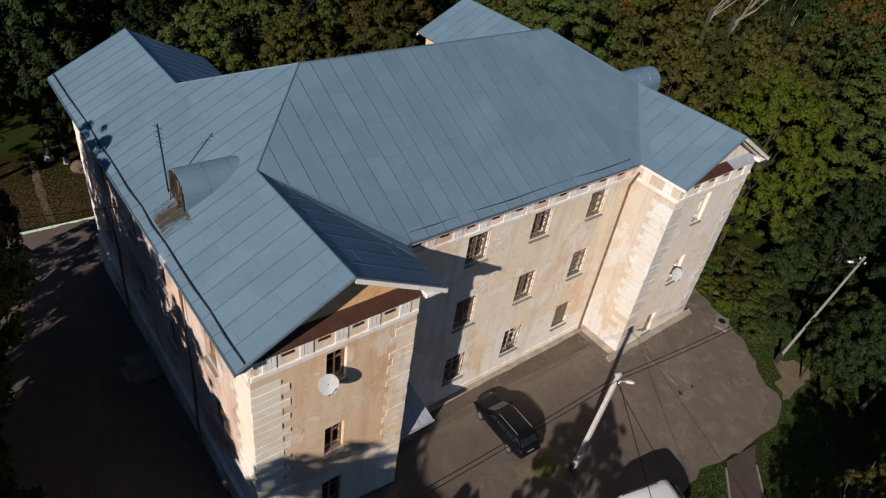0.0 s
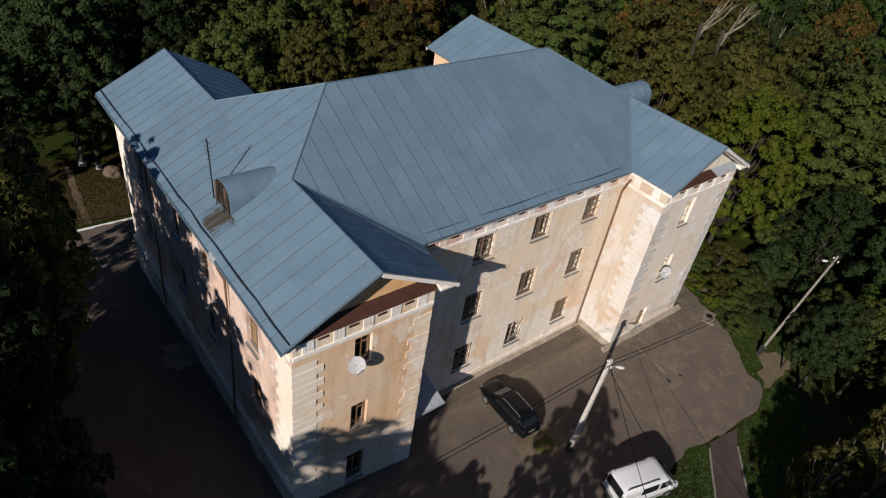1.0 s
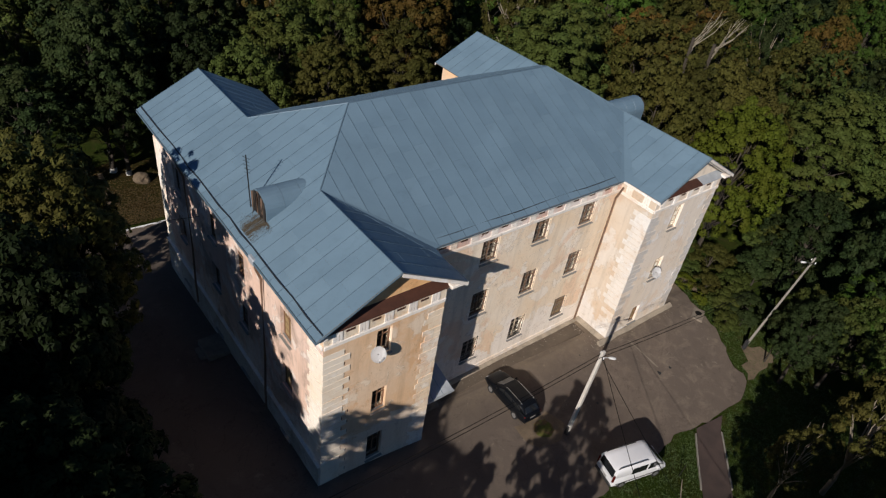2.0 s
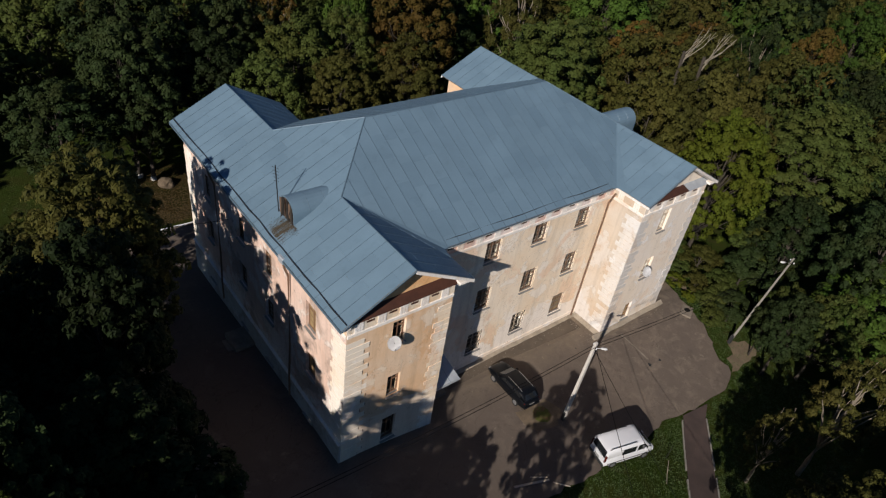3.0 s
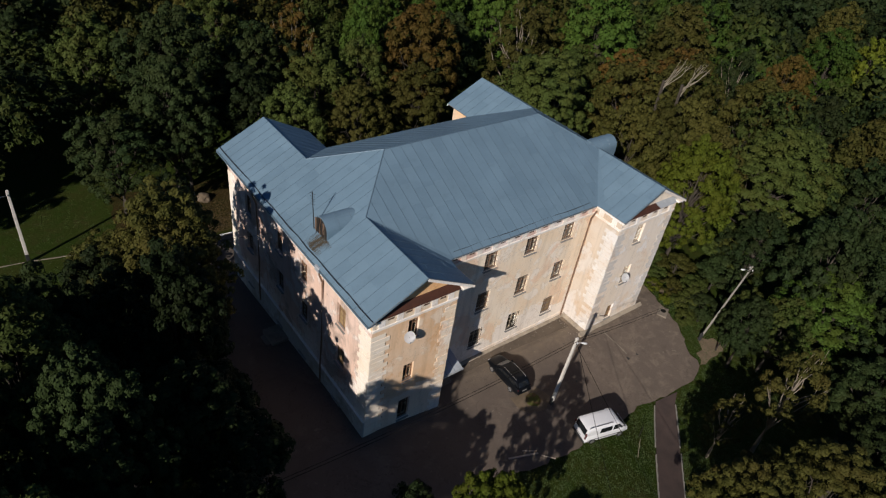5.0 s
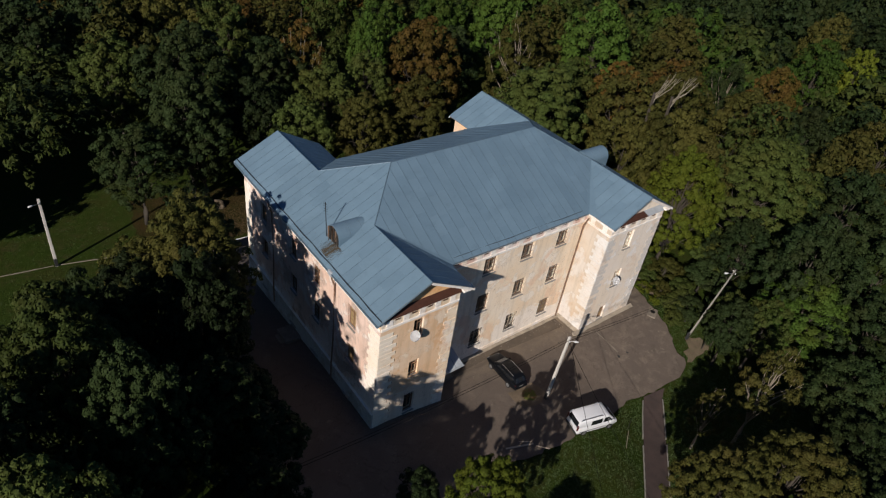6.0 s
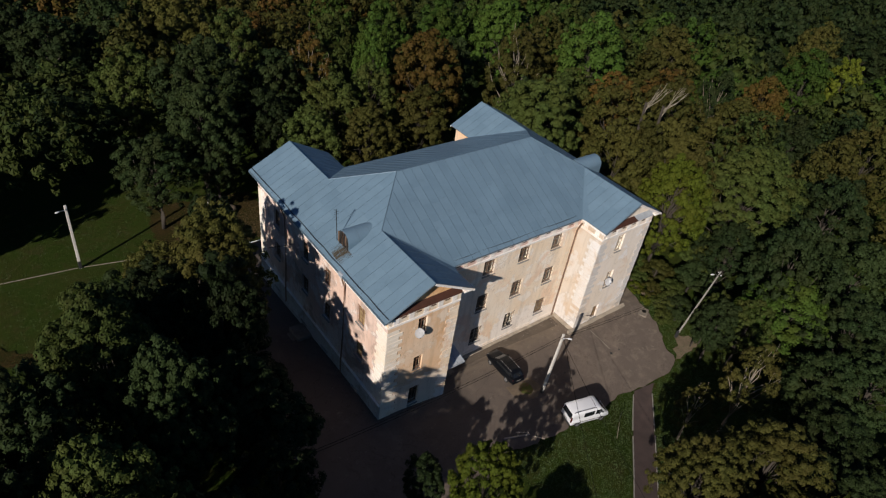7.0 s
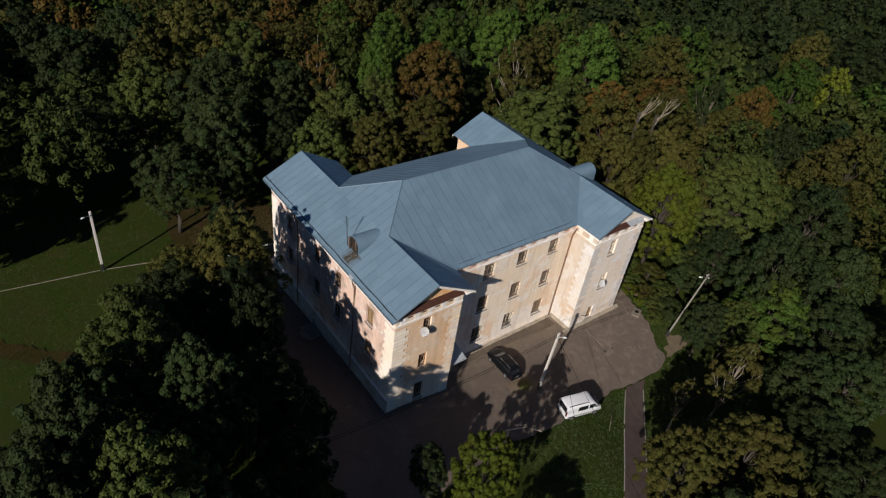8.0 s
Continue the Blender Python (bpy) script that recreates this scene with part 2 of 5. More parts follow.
n = Nodes("path_asphalt")
c = n.mix(n.ramp(n.noise(0.8, 5.0, 0.6), 0.4, 0.65), (0.085, 0.062, 0.055), (0.065, 0.050, 0.045))
c = n.mix(n.ramp(n.noise(45.0, 3.0, 0.7), 0.4, 0.75, 0.0, 0.5), c, (0.045, 0.036, 0.032))
M_PATH = n.done(c, 0.92, Specular_IOR_Level=0.05, bump=n.noise(30.0, 5.0, 0.7), strength=0.35, depth=0.015)

n = Nodes("ground_turf")
c = n.mix(n.ramp(n.noise(0.25, 6.0, 0.65, warp=0.6), 0.42, 0.62), (0.025, 0.041, 0.0062), (0.033, 0.038, 0.008))
c = n.mix(n.ramp(n.noise(0.6, 6.0, 0.7, warp=0.8, shift=(3, 8, 0)), 0.52, 0.66, 0.0, 0.75), c, (0.048, 0.039, 0.016))
c = n.mix(n.ramp(n.noise(2.4, 6.0, 0.75, warp=0.4, shift=(1, 2, 6)), 0.56, 0.66, 0.0, 0.7), c, (0.048, 0.060, 0.013))
c = n.mix(n.ramp(n.noise(9.0, 5.0, 0.75), 0.42, 0.68, 0.0, 0.6), c, (0.019, 0.032, 0.005))
M_TURF = n.done(c, 0.95, Specular_IOR_Level=0.05, bump=n.noise(14.0, 6.0, 0.75), strength=0.8, depth=0.08)
n = Nodes("patch_turf")
c = n.mix(n.ramp(n.noise(2.2, 4.0, 0.6), 0.46, 0.58), (0.120, 0.128, 0.034), (0.17, 0.105, 0.060))
c = n.mix(n.ramp(n.noise(14.0, 5.0, 0.75), 0.42, 0.68, 0.0, 0.7), c, (0.062, 0.072, 0.016))
M_PATCH = n.done(c, 0.95, Specular_IOR_Level=0.05, bump=n.noise(18.0, 6.0, 0.75), strength=0.6, depth=0.05)
n = Nodes("fallen_leaves")
c = n.mix(n.ramp(n.noise(0.5, 4.0, 0.6), 0.42, 0.62), (0.022, 0.025, 0.006), (0.036, 0.026, 0.010))
c = n.mix(n.ramp(n.noise(5.0, 7.0, 0.8), 0.50, 0.56, 0.0, 0.9), c, (0.060, 0.036, 0.012))
c = n.mix(n.ramp(n.noise(8.0, 6.0, 0.8, shift=(3, 1, 0)), 0.54, 0.60, 0.0, 0.9), c, (0.010, 0.011, 0.004))
M_LITTER = n.done(c, 0.95, Specular_IOR_Level=0.05, bump=n.noise(16.0, 6.0, 0.75), strength=0.9, depth=0.08)
n = Nodes("single_leaves")
M_FALLEN = n.done(n.mix(n.island(), (0.04, 0.024, 0.008), (0.10, 0.064, 0.018)), 0.8)
M_SOIL = plain_material("bare_earth", (0.17, 0.125, 0.08), 0.95, 0, 0.35, 1.5)

n = Nodes("grass_blades")
M_GRASS = n.done(n.mix(n.island(), (0.027, 0.054, 0.0075), (0.040, 0.064, 0.010)), 0.7)

LEAF = {
    # The darkest kind has the shade of dim, crowded trees put into its colour.
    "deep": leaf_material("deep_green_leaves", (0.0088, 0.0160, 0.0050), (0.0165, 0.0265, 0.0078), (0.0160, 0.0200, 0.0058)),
    "dark": leaf_material("dark_green_leaves", (0.0115, 0.0225, 0.0070), (0.0210, 0.0345, 0.0108), (0.0215, 0.0275, 0.0080)),
    "green": leaf_material("green_leaves", (0.0235, 0.0390, 0.0085), (0.0410, 0.0580, 0.0132), (0.0430, 0.0460, 0.0100)),
    "fresh": leaf_material("fresh_green_leaves", (0.0230, 0.0500, 0.0075), (0.0380, 0.0700, 0.0110), (0.0400, 0.0560, 0.0088)),
    "lime": leaf_material("yellow_green_leaves", (0.0410, 0.0640, 0.0064), (0.0740, 0.0900, 0.0090), (0.0660, 0.0690, 0.0074)),
    "olive": leaf_material("olive_autumn_leaves", (0.0300, 0.0350, 0.0072), (0.0520, 0.0510, 0.0112), (0.0470, 0.0400, 0.0094)),
    "brown": leaf_material("brown_autumn_leaves", (0.0600, 0.0350, 0.0085), (0.0880, 0.0480, 0.0115), (0.0480, 0.0410, 0.0076)),
}


# ---- building helpers ----
def mesh_of(name, bm, *materials, smooth=False):
    me = bpy.data.meshes.new(name)
    bm.to_mesh(me)
    bm.free()
    for m in materials:
        me.materials.append(m)
    if smooth:
        me.shade_smooth()
    return me


def part(name, bm, material, parent, label="", smooth=False):
    ob = new(name, mesh_of(name, bm, material, smooth=smooth))
    ob.parent = parent
    if label:
        tagged(ob, label)
    return ob


def again(ob, parent, m=Matrix()):
    """Another part on the same mesh."""
    o = new(ob.name.split(".")[0], ob.data)
    o.parent = parent
    o.matrix_local = m
    if "label" in ob:
        o["label"] = ob["label"]
    return o


def box(bm, x0, x1, y0, y1, z0, z1, m=None, bevel=0.0):
    x0, x1, y0, y1, z0, z1 = min(x0, x1), max(x0, x1), min(y0, y1), max(y0, y1), min(z0, z1), max(z0, z1)
    r = bmesh.ops.create_cube(bm, size=1.0)
    vs = r["verts"]
    bmesh.ops.transform(bm, matrix=Matrix.Translation(((x0 + x1) / 2, (y0 + y1) / 2, (z0 + z1) / 2)) @ Matrix.Diagonal((x1 - x0, y1 - y0, z1 - z0, 1)), verts=vs)
    if bevel:
        es = list({e for v in vs for e in v.link_edges})
        r = bmesh.ops.bevel(bm, geom=es, offset=bevel, segments=1, affect="EDGES")
        vs = list({v for f in r["faces"] for v in f.verts} | {v for v in vs if v.is_valid})
    if m is not None:
        bmesh.ops.transform(bm, matrix=m, verts=vs)
    return vs


def boxed(*dims, m=None, bevel=0.0):
    bm = bmesh.new()
    box(bm, *dims, m=m, bevel=bevel)
    return bm


def tube(bm, pts, radii, sides=8, cap=True):
    """A round tapered tube along points."""
    rings = []
    for i, p in enumerate(pts):
        a, b = Vector(pts[max(i - 1, 0)]), Vector(pts[min(i + 1, len(pts) - 1)])
        q = (b - a).to_track_quat("Z", "Y").to_matrix()
        r = radii[i] if isinstance(radii, (list, tuple)) else radii
        rings.append([bm.verts.new(Vector(p) + q @ Vector((r * math.cos(k * math.tau / sides), r * math.sin(k * math.tau / sides), 0))) for k in range(sides)])
    for r0, r1 in zip(rings, rings[1:]):
        for k in range(sides):
            bm.faces.new((r0[k], r0[(k + 1) % sides], r1[(k + 1) % sides], r1[k]))
    if cap:
        bm.faces.new(rings[0][::-1])
        bm.faces.new(rings[-1])
    return bm


def tubed(pts, radii, sides=8):
    return tube(bmesh.new(), pts, radii, sides)


def prism(bm, poly, push):
    """A closed solid from a polygon of 3D points, pushed along a vector."""
    a = [bm.verts.new(p) for p in poly]
    b = [bm.verts.new(Vector(p) + Vector(push)) for p in poly]
    bm.faces.new(a)
    bm.faces.new(b[::-1])
    for i in range(len(a)):
        j = (i + 1) % len(a)
        bm.faces.new((a[j], a[i], b[i], b[j]))
    bmesh.ops.recalc_face_normals(bm, faces=bm.faces)
    return bm


def thing(name, label, category, at=(0, 0, 0), turn=0.0, group="", kind=""):
    ob = new(name)
    ob.empty_display_size = 0.3
    ob.matrix_world = pose(*at, 0, 0, turn)
    return tagged(ob, label, category, group, kind)


def smooth_step(a, b, v):
    t = min(max((v - a) / (b - a), 0.0), 1.0)
    return t * t * (3 - 2 * t)


def ground_z(x, y):
    """The ground rises by about a metre towards the building's near corner and falls away towards the footpath."""
    return 1.2 * smooth_step(10.0, 0.0, x) * smooth_step(26.0, 4.0, y) - 1.1 * smooth_step(0.0, -10.0, y) * smooth_step(14.0, 25.0, x)


# ---- ground ----
def line_set(fine, lo, hi):
    far = [-3000.0, -1200.0, -600.0, -300.0, -200.0]
    vals = far + [-160 + 8 * k for k in range(41)] + [-v for v in far] + [lo + fine * k for k in range(int((hi - lo) / fine) + 1)]
    return sorted(set(round(v, 3) for v in vals))


xs, ys = line_set(1.5, -42, 48), line_set(1.5, -42, 48)
verts, faces = [], []
for y in ys:
    for x in xs:
        wob = 0.0 if max(abs(x), abs(y)) > 300 else 0.05 * noise.noise((x * 0.3, y * 0.3, 0))
        verts.append((x, y, ground_z(x, y) - 0.06 + wob))
for j in range(len(ys) - 1):
    for i in range(len(xs) - 1):
        a = j * len(xs) + i
        faces.append((a, a + 1, a + len(xs) + 1, a + len(xs)))
me = bpy.data.meshes.new("ground")
me.from_pydata(verts, [], faces)
me.materials.append(M_TURF)
me.shade_smooth()
tagged(new("ground", me), "rough grass and leaf-strewn earth round the building", "ground", kind="structure")


def sheet(name, outline, material, lift, label, thick=0.0, wobble=0.0, step=1.5):
    """A flat patch that follows the ground, with a slightly ragged edge."""
    rng = random.Random(len(outline) * 7 + 3)
    pts = []
    for (x0, y0), (x1, y1) in zip(outline, outline[1:] + outline[:1]):
        k = max(1, int(math.hypot(x1 - x0, y1 - y0) / 0.6)) if wobble else 1
        for i in range(k):
            t = i / k
            pts.append((x0 + (x1 - x0) * t + rng.uniform(-wobble, wobble), y0 + (y1 - y0) * t + rng.uniform(-wobble, wobble)))
    bm = bmesh.new()
    bm.faces.new([bm.verts.new((x, y, 0)) for x, y in pts])
    bmesh.ops.triangulate(bm, faces=bm.faces)
    for axis in (0, 1):
        lo, hi = (min(p[axis] for p in pts), max(p[axis] for p in pts))
        v = math.ceil(lo / step) * step
        while v < hi:
            co, no = [0, 0, 0], [0, 0, 0]
            co[axis], no[axis] = v, 1
            bmesh.ops.bisect_plane(bm, geom=bm.verts[:] + bm.edges[:] + bm.faces[:], plane_co=co, plane_no=no)
            v += step
    for v in bm.verts:
        v.co.z = ground_z(v.co.x, v.co.y) + lift
    bmesh.ops.recalc_face_normals(bm, faces=bm.faces)
    if sum(f.normal.z for f in bm.faces) < 0:
        bmesh.ops.reverse_faces(bm, faces=bm.faces)
    ob = new(name, mesh_of(name, bm, material))
    return tagged(ob, label, name.replace("_", " "), kind="structure")


LOT = [(39.0, 9.0), (38.2, 2.3), (36.9, -2.3), (36.6, -4.2), (35.9, -5.3), (34.5, -7.5), (34.7, -8.6), (34.2, -9.2), (32.4, -9.75), (29.4, -9.8), (26.3, -9.5), (24.8, -9.1), (22.7, -9.2), (21.3, -9.6),
       (19.4, -9.5), (16.4, -8.9), (15.6, -9.8), (8.0, -8.6), (0.0, -10.0), (-8.0, -9.0), (-8.5, 4.0), (-8.0, 20.0), (-6.0, 31.2), (4.0, 31.0), (5.0, 26.0), (30.0, 26.0), (39.0, 20.0)]
sheet("pavement", LOT, M_ASPHALT, 0.03, "worn patched grey-brown asphalt yard", wobble=0.18)
sheet("old_asphalt", [(10.6, 1.75), (16.7, 1.72), (25.2, 1.30), (25.2, 2.62), (10.6, 2.62)], M_OLDASPHALT, 0.036, "older dusty asphalt strip along the wall foot", wobble=0.03)
for spot in ([(27.80, -1.2), (27.95, -1.2), (28.08, -4.3), (27.95, -4.35)], [(15.0, 2.5), (15.12, 2.5), (15.36, 1.3), (15.26, 1.25)]):
    sheet("worn_line", spot, M_APRON, 0.034, "worn pale streak on the asphalt", wobble=0.03)
for x, y, r in ((27.7, -4.75, 0.22), (29.0, -4.85, 0.17), (20.7, -4.25, 0.13), (22.9, -0.3, 0.09)):
    sheet("pothole", [(x + r * math.cos(a) * (0.7 + 0.3 * math.sin(3 * a + x)), y + r * math.sin(a) * 0.8) for a in [k * math.tau / 10 for k in range(10)]], M_TRIMBLACK, 0.035, "small dark broken spot in the asphalt")
WAY = [(26.2, -9.6), (29.1, -9.95), (27.6, -10.8), (23.3, -14.55), (16.3, -20.1), (-2.0, -35.0), (-4.5, -34.2), (14.35, -18.9), (21.15, -13.5)]
sheet("footpath", WAY, M_PATH, 0.045, "narrow dark reddish asphalt footpath", wobble=0.0)
sheet("bare_ground", [(34.5, -9.2), (34.8, -8.4), (35.1, -7.9), (36.2, -7.6), (37.0, -6.5), (38.6, -7.6), (39.0, -8.8), (37.0, -9.0)], M_SOIL, 0.0, "trodden earth beside the lamp post", wobble=0.25)
sheet("bare_ground", [(13.6, -2.6), (16.6, -2.9), (17.0, -4.2), (15.9, -5.2), (13.8, -4.9)], M_SOIL, 0.036, "dusty earth ring round a grass patch", wobble=0.2)
sheet("bare_ground", [(38.4, -0.6), (39.6, 0.4), (40.2, 3.0), (39.2, 3.4), (38.9, 1.6)], M_SOIL, 0.0, "stony pale earth at the yard edge", wobble=0.25)
sheet("bare_ground", [(-2.15, 31.9), (-1.6, 31.9), (-1.4, 36.5), (-1.0, 41.5), (-1.5, 41.5), (-1.95, 36.5)], M_SOIL, 0.012, "narrow trodden earth track through the leaves", wobble=0.1)
sheet("bare_ground", [(-36.0, 33.0), (-28.1, 28.4), (-24.4, 24.6), (-21.5, 22.6), (-22.2, 21.4), (-24.6, 22.6), (-28.7, 25.8), (-36.0, 30.0)], M_LITTER, 0.012, "rutted dark earth track across the lawn", wobble=0.3)
sheet("leaf_carpet", [(-9.0, 32.2), (4.5, 31.9), (6.0, 42.0), (-7.0, 44.0)], M_LITTER, 0.0, "lawn covered in fallen brown leaves", wobble=0.3)
sheet("lawn_patch", [(15.35 + 0.74 * math.cos(a), -3.85 + 0.74 * math.sin(a)) for a in [k * math.tau / 18 for k in range(18)]], M_PATCH, 0.05, "small round grass patch with bare soil in the asphalt", wobble=0.06)


def kerb_run(label, pts, material=None, piece=1.0, wide=0.09, high=0.10):
    """Kerb stones laid end to end along a line."""
    run = thing("kerb", label, "kerb", kind="structure")
    stone = None
    for (x0, y0), (x1, y1) in zip(pts, pts[1:]):
        d = math.hypot(x1 - x0, y1 - y0)
        for i in range(int(d / piece)):
            t = (i + 0.5) * piece / d
            x, y = x0 + (x1 - x0) * t, y0 + (y1 - y0) * t
            m = pose(x, y, ground_z(x, y), random.uniform(-1, 1), random.uniform(-1, 1), math.degrees(math.atan2(y1 - y0, x1 - x0)) + random.uniform(-0.8, 0.8))
            if stone is None:
                stone = part("kerb_stone", boxed(-piece / 2 + 0.015, piece / 2 - 0.015, -wide / 2, wide / 2, -0.15, high, bevel=0.015), material or M_CONCRETE, run)
                stone.matrix_local = m
            else:
                again(stone, run, m)


kerb_run("pale concrete kerb along the footpath", [(25.75, -9.85), (21.1, -13.5), (14.3, -18.95), (-4.4, -34.2)])
kerb_run("pale concrete kerb along the footpath", [(27.65, -10.85), (23.35, -14.6), (16.35, -20.1), (-1.9, -35.0)])
kerb_run("whitewashed kerb at the end of the lane", [(-6.0, 31.35), (4.0, 31.1)], M_DISH)
kerb_run("low worn kerb across the lawn", [(-42.0, 38.0), (-26.9, 36.4), (-16.8, 35.3), (-10.2, 33.9)], M_APRON, wide=0.07, high=0.02)

# ---- the building ----
LX, LY, WN, XF, REC, FY = 34.0, 24.65, 7.45, 26.0, 2.95, -0.15
OV, EAVE, TOP, SX = 0.65, 13.87, 13.6, 0.525
YF, YB, RIDGE_Y = 2.59, 21.75, 12.13
SY, SYB = (18.6 - EAVE) / (RIDGE_Y - YF), (18.6 - EAVE) / (YB - RIDGE_Y)
BREC = 3.2
building = thing("manor_building", "weathered three-storey peach plaster manor with grey sheet-metal roof", "building")


def wall(u0, u1, z0, z1, holes, place, material, label=""):
    """A wall 0.5 m thick with openings through it. place(u, depth, z) gives the world point."""
    us = sorted({u0, u1, *[h[0] for h in holes], *[h[1] for h in holes]})
    zs = sorted({z0, z1, *[h[2] for h in holes], *[h[3] for h in holes]})
    bm = bmesh.new()
    made = {}

    def v(u, d, z):
        key = (round(u, 4), d, round(z, 4))
        if key not in made:
            made[key] = bm.verts.new(place(u, d, z))
        return made[key]

    def solid(i, k):
        if not (0 <= i < len(us) - 1 and 0 <= k < len(zs) - 1):
            return None
        u, z = (us[i] + us[i + 1]) / 2, (zs[k] + zs[k + 1]) / 2
        return not any(h[0] < u < h[1] and h[2] < z < h[3] for h in holes)

    for i in range(len(us) - 1):
        for k in range(len(zs) - 1):
            a, b, c, d = us[i], us[i + 1], zs[k], zs[k + 1]
            if solid(i, k):
                for t in (0.0, 0.5):
                    bm.faces.new((v(a, t, c), v(b, t, c), v(b, t, d), v(a, t, d)))
            else:
                if solid(i - 1, k): bm.faces.new((v(a, 0.0, c), v(a, 0.0, d), v(a, 0.5, d), v(a, 0.5, c)))
                if solid(i + 1, k): bm.faces.new((v(b, 0.0, c), v(b, 0.0, d), v(b, 0.5, d), v(b, 0.5, c)))
                if solid(i, k - 1): bm.faces.new((v(a, 0.0, c), v(b, 0.0, c), v(b, 0.5, c), v(a, 0.5, c)))
                if solid(i, k + 1): bm.faces.new((v(a, 0.0, d), v(b, 0.0, d), v(b, 0.5, d), v(a, 0.5, d)))
    bmesh.ops.recalc_face_normals(bm, faces=bm.faces)
    return part("wall", bm, material, building, label)


ROW3, ROW2, ROW1 = (10.7, 12.68), (6.05, 8.2), (1.6, 3.7)
MAIN_X = (8.95, 13.6, 18.25, 22.9)
main_holes = [(x - 0.72, x + 0.72, *r) for x in MAIN_X for r in (ROW3, ROW2, ROW1)]
main_holes = [h for h in main_holes if not (h[0] < 9 and h[2] < 2)]
near_holes = [(3.12, 4.06, 10.45, 12.3), (3.14, 4.1, 5.75, 7.62), (3.08, 4.14, 1.25, 3.6)]
far_holes = [(28.85, 29.95, 10.15, 12.3), (29.1, 30.2, 5.1, 7.3), (28.7, 29.65, 0.55, 2.35)]
LEFT_Y = (3.9, 9.85, 14.2, 20.4)
left_holes = [(y - 0.62, y + 0.62, *r) for y in LEFT_Y for r in ((9.65, 11.8), (5.6, 7.6), (1.5, 2.85))]

along = {
    "south": lambda y: (lambda u, d, z: (u, y + d, z)),
    "west": lambda x: (lambda u, d, z: (x + d, u, z)),
    "east": lambda x: (lambda u, d, z: (x - d, u, z)),
    "north": lambda y: (lambda u, d, z: (u, y - d, z)),
}
BASE = -0.6
wall(0, WN, BASE, TOP, near_holes, along["south"](FY), M_WALL, "peach plaster gable front")
wall(WN, XF, BASE, TOP, main_holes, along["south"](REC), M_MAIN, "peeling peach plaster front between the wings")
wall(XF, LX, BASE, TOP, far_holes, along["south"](FY), M_PALE, "pale greyish plaster gable front")
wall(FY, REC, BASE, TOP, [], along["east"](WN), M_WALL)
wall(FY, REC, BASE, TOP, [], along["west"](XF), M_DIMPALE)
wall(FY, LY, BASE, TOP, left_holes, along["west"](0.0), M_SIDE, "pinkish plaster side with stains")
wall(FY, LY, BASE, TOP, [], along["east"](LX), M_SIDE)
wall(0, WN, BASE, TOP, [], along["north"](LY), M_WALL)
wall(WN, XF, BASE, TOP, [], along["north"](LY - BREC), M_WALL)
wall(XF, LX, BASE, TOP, [], along["north"](LY), M_WALL)
wall(LY - BREC, LY, BASE, TOP, [], along["east"](WN), M_WALL)
wall(LY - BREC, LY, BASE, TOP, [], along["west"](XF), M_WALL)

# plinth of the long side, with its ledge
bm = bmesh.new()
box(bm, -0.14, 0.01, FY, LY, BASE, 3.0)
part("plinth", bm, M_PLINTH, building, "bluish-grey projecting plinth")
part("plinth_ledge", boxed(-0.2, 0.005, FY, LY, 3.0, 3.1, bevel=0.02), M_TRIM, building)
bm = bmesh.new()
box(bm, WN, XF, REC - 0.05, REC + 0.01, BASE, 0.55)
part("plinth", bm, M_PALE, building, "low limewashed foot of the wall")

# sloping concrete apron round the foot of the walls
def foot_apron(p, q, out, rise=0.22, width=0.34):
    a, b, o = Vector((*p, 0)), Vector((*q, 0)), Vector((*out, 0))
    k = max(2, int((b - a).length / 1.2))
    bm = bmesh.new()
    rows = []
    for i in range(k + 1):
        c0 = a.lerp(b, i / k)
        w = width + 0.12 * noise.noise((c0.x, c0.y, 2))
        zi, zo = ground_z(c0.x, c0.y) + rise, ground_z(c0.x + o.x * w, c0.y + o.y * w)
        rows.append([bm.verts.new((c0.x, c0.y, zi)), bm.verts.new((c0.x + o.x * w, c0.y + o.y * w, zo + 0.05)), bm.verts.new((c0.x + o.x * w, c0.y + o.y * w, zo - 0.2)), bm.verts.new((c0.x, c0.y, zi - 0.5))])
    for r0, r1 in zip(rows, rows[1:]):
        for i in range(4):
            bm.faces.new((r0[i], r0[(i + 1) % 4], r1[(i + 1) % 4], r1[i]))
    bm.faces.new(rows[0])
    bm.faces.new(rows[-1])
    bmesh.ops.recalc_face_normals(bm, faces=bm.faces)
    part("foot_apron", bm, M_DUST, building, "pale dusty sloping mortar at the wall foot")


foot_apron((WN + 0.05, REC), (XF - 0.05, REC), (0, -1))
foot_apron((XF - 0.9, FY), (LX + 0.9, FY), (0, -1), 0.3)
foot_apron((XF, FY - 0.05), (XF, REC), (-1, 0), 0.3)

# floors inside, so that rooms are closed
for z in (0.6, 5.0, 9.6):
    part("floor_slab", boxed(0.5, LX - 0.5, REC + 0.5, LY - BREC - 0.5, z - 0.2, z), M_DECK, building)
    for x in (0.0, XF):
        part("floor_slab", boxed(x + 0.5, x + WN - 0.5, 0.5, LY - 0.5, z - 0.24, z - 0.04), M_DECK, building)
for x in (WN - 0.6, XF + 0.4):
    part("partition", boxed(x, x + 0.2, REC + 0.6, LY - BREC - 0.6, 0.7, TOP - 0.3), M_DECK, building)
part("partition", boxed(WN - 0.3, XF + 0.3, 8.0, 8.2, 0.7, TOP - 0.3), M_DECK, building)
part("partition", boxed(4.6, 4.8, 0.6, LY - 0.6, 0.7, TOP - 0.3), M_DECK, building)


